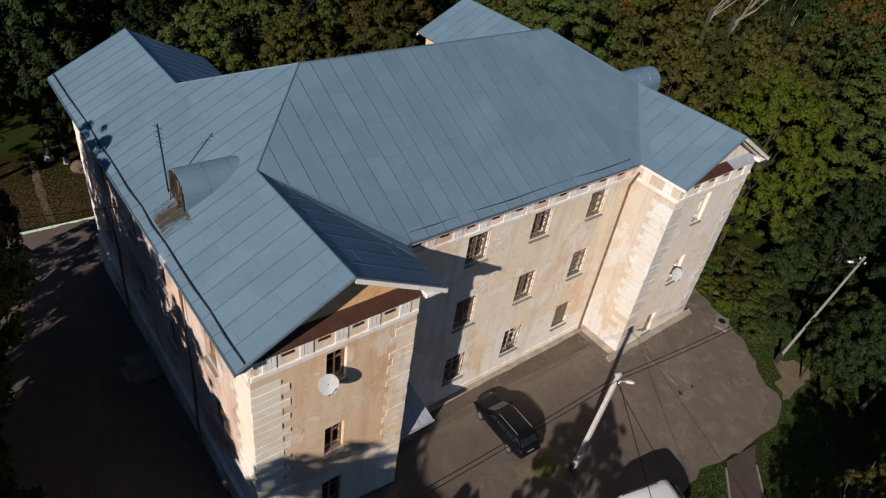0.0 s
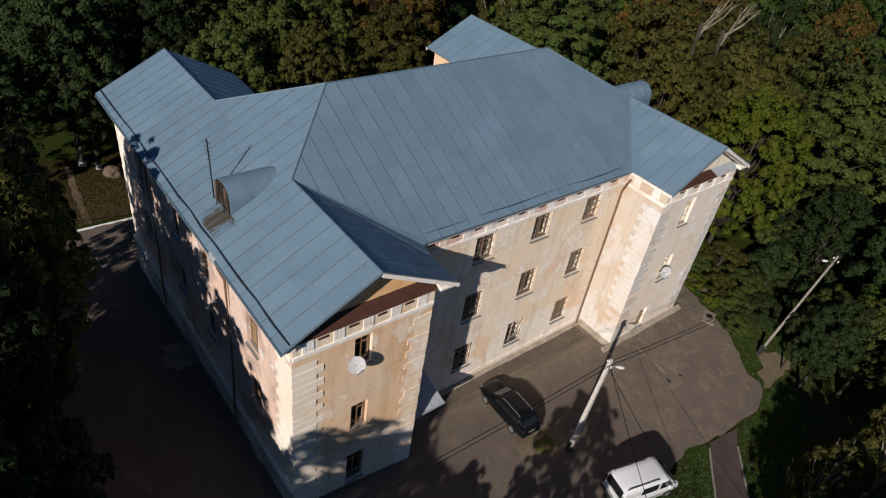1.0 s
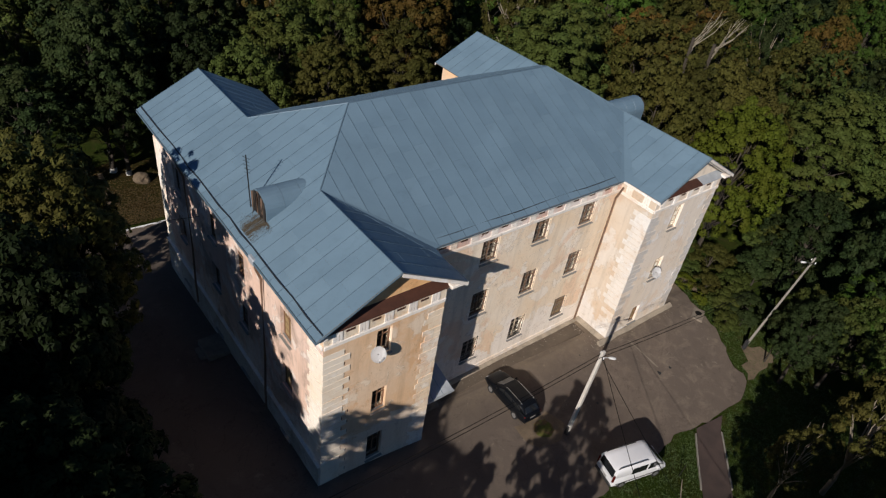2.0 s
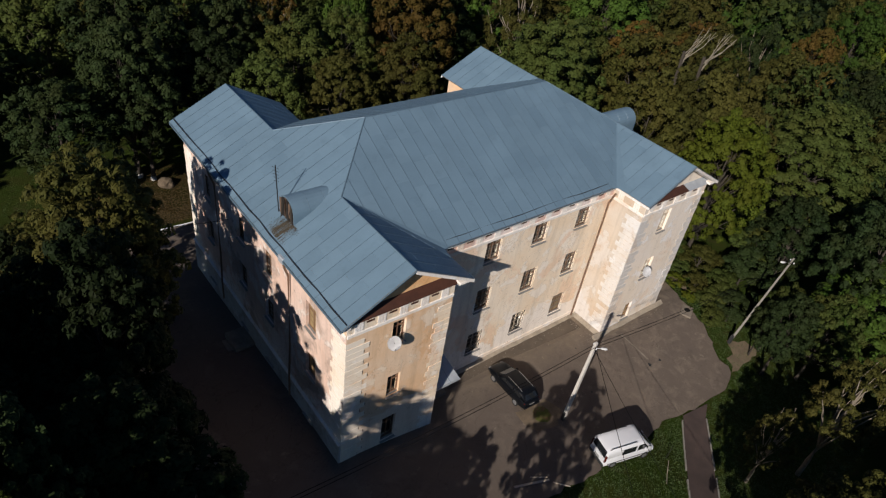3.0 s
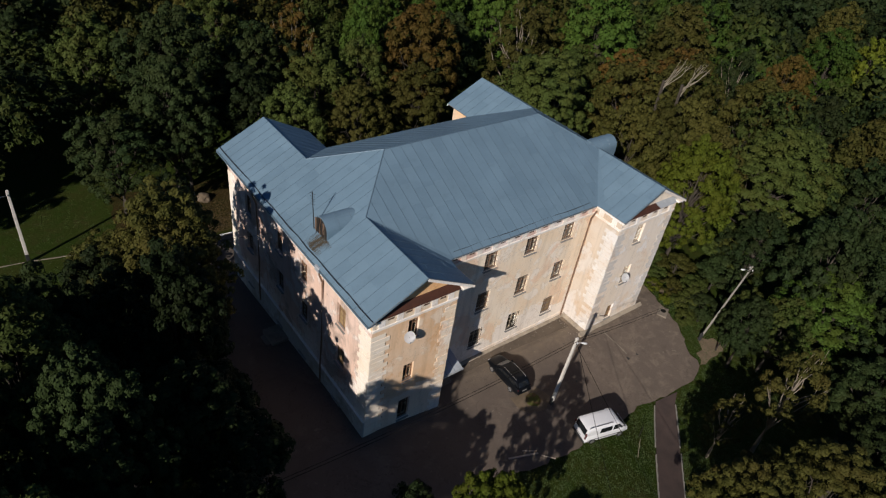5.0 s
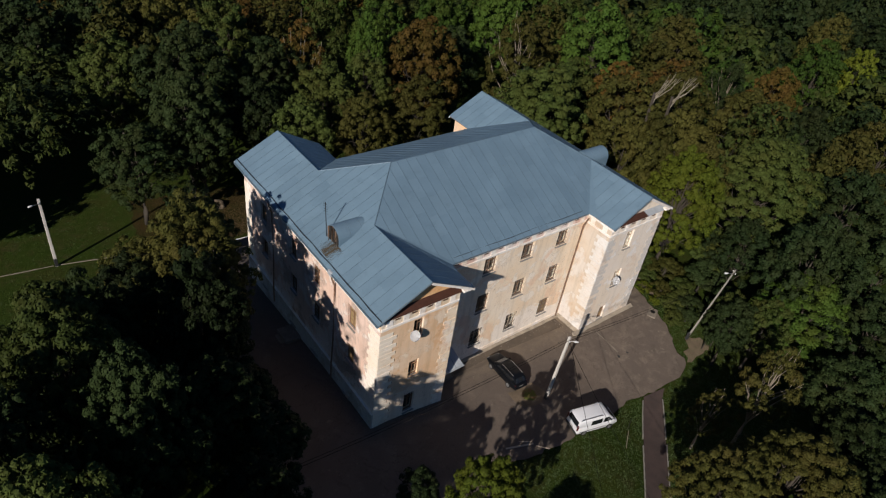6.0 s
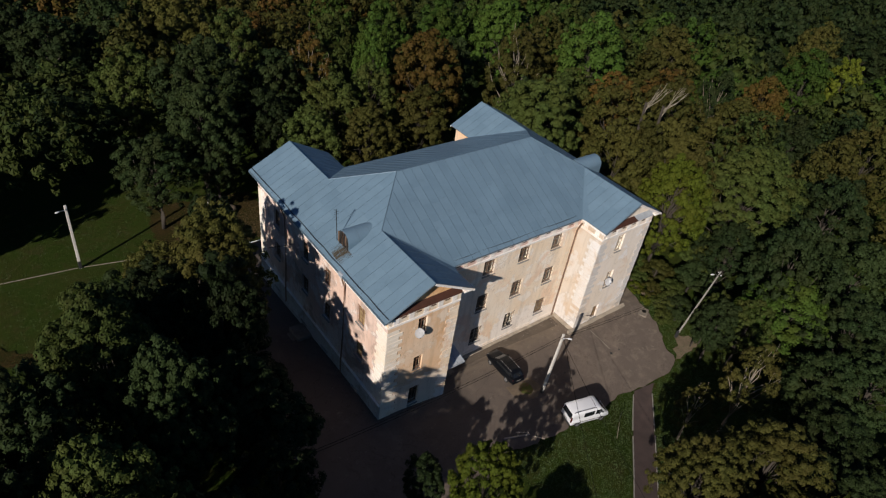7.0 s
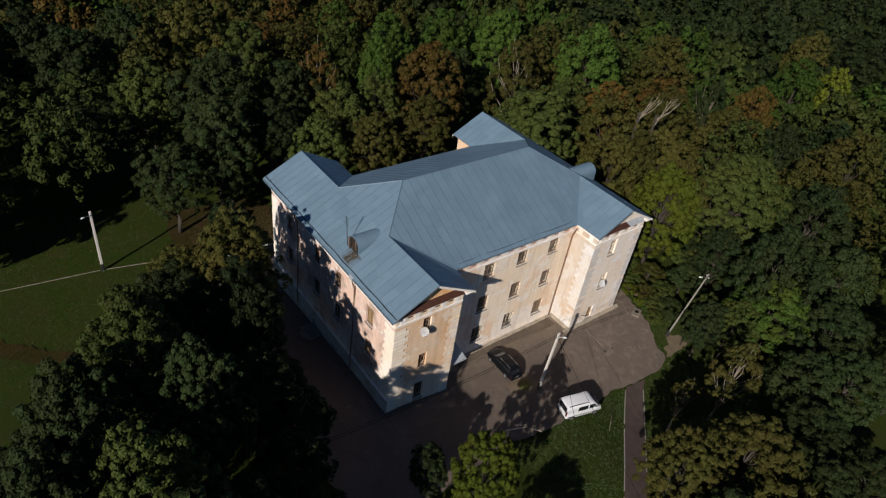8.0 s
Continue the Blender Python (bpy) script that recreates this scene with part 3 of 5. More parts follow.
# windows
def ring(w, h, t, y0, y1):
    """A rectangular frame as one solid."""
    bm = bmesh.new()
    loops = []
    for y in (y0, y1):
        for o in (0.003, t):
            loops.append([bm.verts.new((x, y, z)) for x, z in ((-w / 2 + o, o), (w / 2 - o, o), (w / 2 - o, h - o), (-w / 2 + o, h - o))])
    for a, b in ((0, 1), (1, 3), (3, 2), (2, 0)):
        for k in range(4):
            bm.faces.new((loops[a][k], loops[a][(k + 1) % 4], loops[b][(k + 1) % 4], loops[b][k]))
    bmesh.ops.recalc_face_normals(bm, faces=bm.faces)
    return bm


def window(w, h, m, style="wood", grille=""):
    """A window in its opening: casement with bars, glass, sill and reveal trim. Local x to the right, y inwards, z up from the sill."""
    wood = M_PALEWOOD if style == "pale" else M_WOOD
    ob = part("window", ring(w, h, 0.09, 0.20, 0.30), wood, building, "pale wooden casement window" if style == "pale" else "brown wooden casement window")
    ob.matrix_local = m
    part("transom", boxed(-w / 2 + 0.09, w / 2 - 0.09, 0.21, 0.28, h * 0.66, h * 0.66 + 0.08), wood, ob)
    part("mullion", boxed(-0.04, 0.04, 0.212, 0.282, 0.09, h - 0.09), wood, ob)
    for x in () if style == "plain" else (-w / 4, w / 4):
        part("glazing_bar", boxed(x - 0.02, x + 0.02, 0.225, 0.265, h * 0.66 + 0.08, h - 0.09), wood, ob)
    for z in () if style == "plain" else (h * 0.24, h * 0.45):
        part("glazing_bar", boxed(-w / 2 + 0.09, w / 2 - 0.09, 0.228, 0.262, z - 0.02, z + 0.02), wood, ob)
    if style == "board":
        bm = bmesh.new()
        k = 5
        for i in range(k):
            box(bm, -w / 2 + 0.09 + (w - 0.18) * i / k + 0.006, -w / 2 + 0.09 + (w - 0.18) * (i + 1) / k - 0.006, 0.235, 0.255, 0.09, h - 0.09)
        part("boarding", bm, M_BOARD, ob, "yellowish boards closing the opening")
    else:
        pane = part("pane", boxed(-w / 2 + 0.09, w / 2 - 0.09, 0.243, 0.249, 0.09, h - 0.09), M_GLASS, ob)
        pane.visible_shadow = False
    bm = bmesh.new()
    prism(bm, [(-w / 2 - 0.06, -0.14, -0.04), (w / 2 + 0.06, -0.14, -0.04), (w / 2 + 0.06, 0.2, 0.02), (-w / 2 - 0.06, 0.2, 0.02)], (0, 0, -0.035))
    part("sill", bm, M_SILL, ob, "grey sheet-metal sill")
    if grille == "fan":
        bm = bmesh.new()
        for i in range(11):
            a = math.pi * i / 10
            r = min(w / 2 / max(abs(math.cos(a)), 1e-3), (h - 0.1) / max(math.sin(a), 1e-3))
            tube(bm, [(0.12 * math.cos(a), 0.05, 0.05 + 0.12 * math.sin(a)), (r * math.cos(a), 0.05, 0.05 + r * math.sin(a))], 0.018, 5)
        for x0, x1, z0, z1 in ((-w / 2, w / 2, 0.03, 0.07), (-w / 2, w / 2, h - 0.05, h - 0.01), (-w / 2, -w / 2 + 0.04, 0.03, h), (w / 2 - 0.04, w / 2, 0.03, h)):
            box(bm, x0, x1, 0.035, 0.065, z0, z1)
        part("grille", bm, M_IRON, ob, "sunburst iron grille")
    elif grille == "bars":
        bm = bmesh.new()
        k = 5
        for i in range(k + 1):
            x = -w / 2 + 0.03 + (w - 0.06) * i / k
            tube(bm, [(x, 0.05, 0.02), (x, 0.05, h - 0.02)], 0.014, 5)
        for z in (h * 0.08, h * 0.36, h * 0.64, h * 0.92):
            box(bm, -w / 2, w / 2, 0.035, 0.06, z - 0.015, z + 0.015)
        part("grille", bm, M_BARS, ob, "painted iron window bars")
    return ob


def turned(x, y, z, side):
    return pose(x, y, z, 0, 0, {"south": 0, "west": -90, "east": 90}[side])


for h in main_holes:
    row = 3 if h[2] > 10 else 2 if h[2] > 5 else 1
    col = round((h[0] + 0.72 - 8.95) / 4.65)
    style, grille = ("wood", "bars")
    if row == 1:
        style, grille = ("board" if col == 3 else "pale", "bars" if col == 3 else "fan")
    if row == 3 and col == 1:
        style = "wood"
    window(h[1] - h[0], h[3] - h[2], turned((h[0] + h[1]) / 2, REC, h[2], "south"), style, grille)
for i, h in enumerate(near_holes):
    window(h[1] - h[0], h[3] - h[2], turned((h[0] + h[1]) / 2, FY, h[2], "south"), "plain", "")
for i, h in enumerate(far_holes):
    window(h[1] - h[0], h[3] - h[2], turned((h[0] + h[1]) / 2, FY, h[2], "south"), "board" if i == 2 else "pale", "")
for h in left_holes:
    style = "board" if h[0] < 5 else "wood"
    if h[2] > 3:
        window(h[1] - h[0], h[3] - h[2], turned(0, (h[0] + h[1]) / 2, h[2], "west"), style, "")
    else:
        ob = window(h[1] - h[0], h[3] - h[2], turned(-0.14, (h[0] + h[1]) / 2, h[2], "west"), "wood", "bars")


# quoins: alternating long and short blocks at the corners, built as L-shaped solids round the corner
def quoins(cx, cy, sx, sy, long_x, short_x, long_y, short_y, z0=0.2, course=0.44, stuff=None, proud=0.028, joint=0.018):
    """Blocks round a convex corner at (cx, cy); the building lies towards +sx, +sy."""
    stones = []
    for flip in (0, 1):
        ax, ay = (long_x, short_y) if flip else (short_x, long_y)
        bm = bmesh.new()
        o = proud
        poly = [(-o, -o), (ax, -o), (ax, 0.02), (0.02, 0.02), (0.02, ay), (-o, ay)]
        prism(bm, [(sx * x, sy * y, 0.012) for x, y in poly], (0, 0, course - joint))
        es = [e for e in bm.edges if all(abs(v.co.x + sx * o) < 1e-4 or abs(v.co.y + sy * o) < 1e-4 for v in e.verts)]
        bmesh.ops.bevel(bm, geom=es, offset=0.006, segments=1, affect="EDGES")
        bmesh.ops.recalc_face_normals(bm, faces=bm.faces)
        stones.append(mesh_of("quoin", bm, stuff or M_QUOIN))
    k, z = 0, z0
    while z + course < 12.25:
        ob = new("quoin", stones[k % 2])
        ob.parent = building
        ob.matrix_local = pose(cx + random.uniform(-0.016, 0.016), cy + random.uniform(-0.016, 0.016), z, 0, 0, random.uniform(-0.35, 0.35))
        k, z = k + 1, z + course


quoins(0, FY, 1, 1, 1.55, 1.2, 1.6, 1.35, proud=0.02, joint=0.03)
# dark slips painting the shadowed joints where the blocks of the near corner end
shadow_slip = None
for k in range(27):
    x = (1.2, 1.55)[k % 2] + 0.02
    m = pose(x, FY, 0.32 + 0.44 * k)
    if k in (4, 9, 10, 17):
        continue
    if shadow_slip is None:
        shadow_slip = part("joint_notch", boxed(-0.025, 0.025, -0.012, 0.01, 0.0, 0.2), M_RUST, building, "dark slip for the shadowed joint beside a block")
        shadow_slip.matrix_local = m
    else:
        again(shadow_slip, building, m)
quoins(WN, FY, -1, 1, 1.28, 1.06, 0.6, 0.5, stuff=M_MAIN, proud=0.012, joint=0.035)
quoins(XF, FY, 1, 1, 1.3, 0.95, 1.5, 1.2, stuff=M_WHITEQUOIN, proud=0.014, joint=0.035)
quoins(LX, FY, -1, 1, 1.1, 0.8, 1.3, 0.9, stuff=M_WHITEQUOIN, proud=0.012, joint=0.03)
quoins(0, LY, 1, -1, 1.3, 0.95, 1.4, 1.0)


# cornice: string course, frieze, triglyph blocks and crown under the eaves
def cornice(u0, u1, place, count, base, field=None, slots=False):
    def slab(d0, d1, z0, z1, a=u0, b=u1, bevel=0.0):
        bm = bmesh.new()
        pts = [place(u, d, z) for u in (a, b) for d in (d0, d1) for z in (z0, z1)]
        lo = [min(p[i] for p in pts) for i in range(3)]
        hi = [max(p[i] for p in pts) for i in range(3)]
        box(bm, lo[0], hi[0], lo[1], hi[1], lo[2], hi[2], bevel=bevel)
        return bm
    part("string_course", slab(-0.10, 0.0, base - 0.08, base + 0.17, bevel=0.03), M_TRIM, building, "pale projecting string course")
    part("frieze", slab(-0.03, 0.0, base + 0.17, 13.5), field or M_WALL, building, "faded peach frieze")
    part("crown_moulding", slab(-0.13, 0.0, 13.5, 13.6, bevel=0.03), M_TRIM, building)
    step = (u1 - u0) / count
    for i in range(count):
        c = u0 + step * (i + 0.5)
        for k in (-1, 0, 1):
            part("triglyph", slab(-0.07, -0.02, base + 0.22, 13.49, c + k * 0.19 - 0.078, c + k * 0.19 + 0.078), M_TRIM, building)
        part("regula", slab(-0.095, -0.02, base + 0.172, base + 0.21, c - 0.28, c + 0.28), M_TRIM, building)
        if i and slots:
            part("metope_slot", slab(-0.045, -0.02, 13.22, 13.36, c - step / 2 - 0.26, c - step / 2 + 0.26), M_RUST, building, "rusty slot of the frieze")


cornice(0, WN, along["south"](FY), 5, 12.62, M_OCHRE, slots=True)
cornice(WN + 0.4, XF, along["south"](REC), 11, 12.7, M_FRIEZE, slots=True)
cornice(XF, LX, along["south"](FY), 5, 12.62, M_PALE, slots=True)
cornice(FY, LY, along["west"](0.0), 12, 12.62)
cornice(FY, REC, along["west"](XF), 2, 12.62, M_DIMPALE)
cornice(FY, REC, along["east"](WN), 2, 12.62)

# ---- roof ----
roof = part("roof", boxed(2.0, LX - 2.0, 6.0, LY - 6.0, 13.2, 13.3), M_DECK, building, "blue-grey galvanised standing-seam roof")
XW, XE = -OV, 8.45
XG = (XW + XE) / 2
GZ = EAVE + SX * (XG - XW)
XR = XW + (18.6 - EAVE) / SX
YW = YF + (GZ - EAVE) / SY
mx = lambda p: (LX - p[0], p[1], p[2])
my = lambda p: (p[0], LY - p[1], p[2])
pA, pG, pB = (XW, -OV, EAVE), (XG, -OV, GZ), (XE, -OV, EAVE)
pW, pV, pR = (XG, YW, GZ), (XE, YF, EAVE), (XR, RIDGE_Y, 18.6)
pWb, pVb = (XG, YB - (GZ - EAVE) / SYB, GZ), (XE, YB, EAVE)
left_plane = [pA, pG, pW, pR, pWb, my(pG), my(pA)]
wing_in = [pB, pV, pW, pG]
wing_back = [my(pB), pVb, pWb, my(pG)]
front_plane = [pV, mx(pV), mx(pW), mx(pR), pR, pW]
planes = [
    ("left", left_plane, (0, 1)), ("wing", wing_in, (0, 1)), ("front", front_plane, (1, 0)),
    ("right", [mx(p) for p in left_plane], (0, 1)), ("wing", [mx(p) for p in wing_in], (0, 1)),
    ("back", [pVb, mx(pVb), mx(pWb), mx(pR), pR, pWb], (1, 0)), ("wing", wing_back, (0, 1)), ("wing", [mx(p) for p in wing_back], (0, 1)),
]


def clip(poly, axis, value, keep_above):
    out = []
    for p, q in zip(poly, poly[1:] + poly[:1]):
        a, b = p[axis] - value, q[axis] - value
        if not keep_above:
            a, b = -a, -b
        if a >= 0:
            out.append(p)
        if (a > 0 > b) or (a < 0 < b):
            t = a / (a - b)
            out.append((p[0] + (q[0] - p[0]) * t, p[1] + (q[1] - p[1]) * t))
    return out


sheet_jobs = []
for kind, poly, eave_axis in planes:
    pts = [Vector(p) for p in poly]
    normal = Vector((0, 0, 0))
    for p, q in zip(pts, pts[1:] + pts[:1]):
        normal += Vector(((p.y - q.y) * (p.z + q.z), (p.z - q.z) * (p.x + q.x), (p.x - q.x) * (p.y + q.y)))
    normal.normalize()
    if normal.z < 0:
        normal = -normal
    u = Vector((*eave_axis, 0))
    v = normal.cross(u).normalized()
    if v.z < 0:
        u, v = -u, -v
    low = min(pts, key=lambda p: p.z)
    m = Matrix((u, v, normal)).transposed().to_4x4()
    m.translation = low
    inv = m.inverted()
    flat = [tuple((inv @ p)[:2]) for p in pts]
    # deck under the sheets
    bm = bmesh.new()
    prism(bm, [m @ Vector((x, y, -0.02)) for x, y in flat], -normal * 0.07)
    part("roof_deck", bm, M_DECK, roof)
    sheet_jobs.append((kind, m, flat))

full_sheet = {}


def roof_sheets(kind, m, flat, joined=None):
    """Metal sheets 1 m by about 2 m laid in courses, each with a standing seam along one side."""
    rng = random.Random(kind + str(round(m.translation.x)) + str(round(m.translation.y)))
    u0, u1 = min(p[0] for p in flat), max(p[0] for p in flat)
    v1 = max(p[1] for p in flat)
    i, made = 0, 0
    a = u0
    while a < u1 - 1e-3:
        b = min(a + 1.0, u1)
        strip = clip(clip(flat, 0, a, True), 0, b, False)
        v = -rng.uniform(0.2, 1.9)
        while v < v1 and len(strip) > 2:
            w = v + 1.95
            cell = clip(clip(strip, 1, max(v, 0), True), 1, w, False)
            v = w
            area = abs(sum(p[0] * q[1] - q[0] * p[1] for p, q in zip(cell, cell[1:] + cell[:1]))) / 2 if len(cell) > 2 else 0
            if area < 0.02:
                continue
            cu, cv = sum(p[0] for p in cell) / len(cell), sum(p[1] for p in cell) / len(cell)
            pts = []
            for p in cell:
                if not pts or math.hypot(p[0] - pts[-1][0], p[1] - pts[-1][1]) > 0.02:
                    pts.append(p)
            if len(pts) > 2 and math.hypot(pts[0][0] - pts[-1][0], pts[0][1] - pts[-1][1]) < 0.02:
                pts.pop()
            if len(pts) < 3:
                continue
            shrink = [(p[0] - cu, p[1] - cv) for p in pts]
            key = tuple((round(x, 2), round(y, 2)) for x, y in shrink)
            lift = rng.uniform(0, 0.006)
            place = m @ Matrix.Translation((cu, cv, lift)) @ pose(0, 0, 0, rng.uniform(-0.25, 0.25), rng.uniform(-0.35, 0.35), 0)
            if key not in full_sheet:
                bm = bmesh.new()
                prism(bm, [(x * 0.995, y * 0.998, 0.0) for x, y in shrink], (0, 0, 0.012))
                edge = min(p[0] for p in shrink)
                col = [p[1] for p in shrink if p[0] < edge + 0.02]
                if len(col) >= 2 and max(col) - min(col) > 0.1:
                    for v0 in box(bm, edge - 0.013, edge + 0.017, min(col), max(col), 0.0, 0.03):
                        for f0 in v0.link_faces:
                            f0.material_index = 1
                me = mesh_of("roof_sheet", bm, M_ROOF, M_SEAM)
                full_sheet[key] = me
            ob = new("roof_sheet", full_sheet[key])
            ob.parent = roof
            ob.matrix_local = place
            made += 1
        a = b
        i += 1
    return made


# gutters: upstanding strips a little above the eaves, painted black as their shadow line
def gutter(p, q, rise, high=0.085, sway=0.045):
    a, b = Vector(p), Vector(q)
    d = (b - a).normalized()
    n0 = Vector((rise[0], rise[1], 0)).normalized()
    side = n0 * 0.02
    bm = bmesh.new()
    k = max(2, int((b - a).length / 1.5))
    rows = []
    for i in range(k + 1):
        c0 = a + (b - a) * (i / k) + n0 * random.uniform(-sway, sway)
        rows.append([bm.verts.new(c0 + o) for o in (-side - Vector((0, 0, 0.04)), side - Vector((0, 0, 0.04)), side + Vector((0, 0, high)), -side + Vector((0, 0, high)))])
    for r0, r1 in zip(rows, rows[1:]):
        for i in range(4):
            bm.faces.new((r0[i], r0[(i + 1) % 4], r1[(i + 1) % 4], r1[i]))
    bm.faces.new(rows[0])
    bm.faces.new(rows[-1])
    bmesh.ops.recalc_face_normals(bm, faces=bm.faces)
    part("gutter", bm, M_GUTTER, roof, "upstanding sheet gutter coloured black as its shadow line")


g = 0.33
gutter((XW + g, -OV + 0.05, EAVE + g * SX), (XW + g, LY + OV - 0.05, EAVE + g * SX), (1, 0))
gutter((XE + 0.6, YF + 0.42, EAVE + 0.42 * SY), (LX - XE - 0.6, YF + 0.42, EAVE + 0.42 * SY), (0, 1), 0.03, 0.06)


# flat sheets bridging the valleys between the wings and the main roof
for f in (lambda p: p, mx):
    bm = bmesh.new()
    up = Vector((0, 0, 0.03))
    prism(bm, [Vector(f(p)) + up for p in (pW, (XE, YF - 0.95, EAVE), (XE + 0.15, YF - 0.1, EAVE), (XE + 0.55, YF, EAVE))], (0, 0, -0.012))
    part("valley_sheet", bm, M_ROOF, roof, "flat metal sheet along the roof valley")


# hip and ridge caps
def cap(p, q, r=0.05):
    part("ridge_cap", tubed([Vector(p) + Vector((0, 0, 0.005)), Vector(q) + Vector((0, 0, 0.005))], r * 0.8, 6), M_SEAM, roof, "rounded metal ridge cap")


for f in (lambda p: p, mx):
    cap(f(pG), f(pW))
    cap(f(pW), f(pR), 0.06)
    cap(f(my(pG)), f(pWb))
    cap(f(pWb), f(pR), 0.06)
cap(pR, mx(pR), 0.06)


# eaves: soffits and fascia boards
def fascia(p, q, drop=0.22, out=(0, 0), label="pale fascia board", mat=None):
    a, b = Vector(p), Vector(q)
    d = Vector((out[0], out[1], 0))
    bm = bmesh.new()
    prism(bm, [a - Vector((0, 0, 0.03)), b - Vector((0, 0, 0.03)), b - Vector((0, 0, drop)), a - Vector((0, 0, drop))], d * 0.05)
    part("fascia", bm, mat or M_TRIM, roof, label)


for f, s in ((lambda p: p, 1), (mx, -1)):
    fascia(f(pA), f(pG), 0.26 if s < 0 else 0.1, (0, -1), "thin metal verge", M_TRIM if s < 0 else M_SEAM)
    fascia(f(pB), f(pG), 0.26 if s > 0 else 0.1, (0, -1), "pale fascia board", M_TRIM if s > 0 else M_SEAM)
    fascia(f(pB), f(pV), 0.2, (s, 0))
    fascia(f(pA), f(my(pA)), 0.2, (-s, 0), "dark eave edge", M_SEAM)
    fascia(f(my(pA)), f(my(pG)), 0.26, (0, 1))
    fascia(f(my(pB)), f(my(pG)), 0.26, (0, 1))
fascia(pV, mx(pV), 0.09, (0, -1), "dark eave edge", M_SEAM)
for x0, x1, y0, y1 in ((XW + 0.05, 0.0, -OV + 0.1, LY + OV - 0.1), (LX, LX + OV - 0.05, -OV + 0.1, LY + OV - 0.1), (WN, XF, YF + 0.06, REC), (WN, XE - 0.05, -OV + 0.1, YF), (LX - XE + 0.05, XF, -OV + 0.1, YF)):
    part("soffit", boxed(x0, x1, y0, y1, TOP + 0.012, TOP + 0.10), M_TRIM, roof, "pale boarded soffit")


# pediments of the gable fronts
def pediment(x0, x1, face):
    """The gable triangle set back behind the cornice, a rusty apron sloping down to it, and raking mouldings. The roof's eaves span e0 to e1."""
    e0, e1 = (XW, XE) if x0 < 10 else (LX - XE, LX - XW)
    mid = (e0 + e1) / 2
    under = lambda x: EAVE - 0.2 + SX * min(x - e0, e1 - x)
    bm = bmesh.new()
    prism(bm, [(x0, 0.2, TOP), (x1, 0.2, TOP), (x1, 0.2, under(x1)), (mid, 0.2, under(mid)), (x0, 0.2, under(x0))], (0, 0.25, 0))
    part("tympanum", bm, face, building, "peach plaster gable triangle")
    bm = bmesh.new()
    xr = x1 + 0.25 if x0 < 10 else x0 + 5.2
    prism(bm, [(x0 - 0.1, FY - 0.2, TOP + 0.04), (xr, FY - 0.2, TOP + 0.04), (xr - 0.3, 0.195, TOP + 0.42), (x0 + 0.2, 0.195, TOP + 0.42)], (0, 0, -0.03))
    part("apron", bm, M_RUST, building, "rust-brown sheet apron over the cornice")
    if x0 > 10:
        bm = bmesh.new()
        prism(bm, [(xr + 0.01, FY - 0.2, TOP + 0.04), (x1 + 0.25, FY - 0.2, TOP + 0.04), (x1 - 0.05, 0.195, TOP + 0.42), (xr - 0.29, 0.195, TOP + 0.42)], (0, 0, -0.03))
        part("apron", bm, M_PALESHEET, building, "pale grey sheet apron over the cornice")
    part("cornice_shelf", boxed(x0 - 0.12, x1 + 0.2, FY - 0.2, 0.4, TOP + 0.002, TOP + 0.012), M_TRIM, building)
    part("cornice_return", boxed(x1 if x0 < 10 else x1 - 0.3, x1 + (0.75 if x0 < 10 else 0.6), -OV + 0.08, 0.3, TOP + 0.02, TOP + 0.2, bevel=0.03), M_TRIM, building)
    for a, b in ((mid, e0 + 0.25), (mid, e1 - 0.25)):
        p, q = Vector((a, FY - 0.25, under(a) + 0.04)), Vector((b, FY - 0.25, under(b) + 0.04))
        bm = bmesh.new()
        deep = 0.2 if b > a else 0.1
        prism(bm, [p, q, q - Vector((0, 0, deep)), p - Vector((0, 0, deep))], (0, 0.35, 0))
        part("raking_moulding", bm, M_TRIM, building)


pediment(0.0, WN, M_TYMPANUM)
pediment(XF, LX, M_PALE)


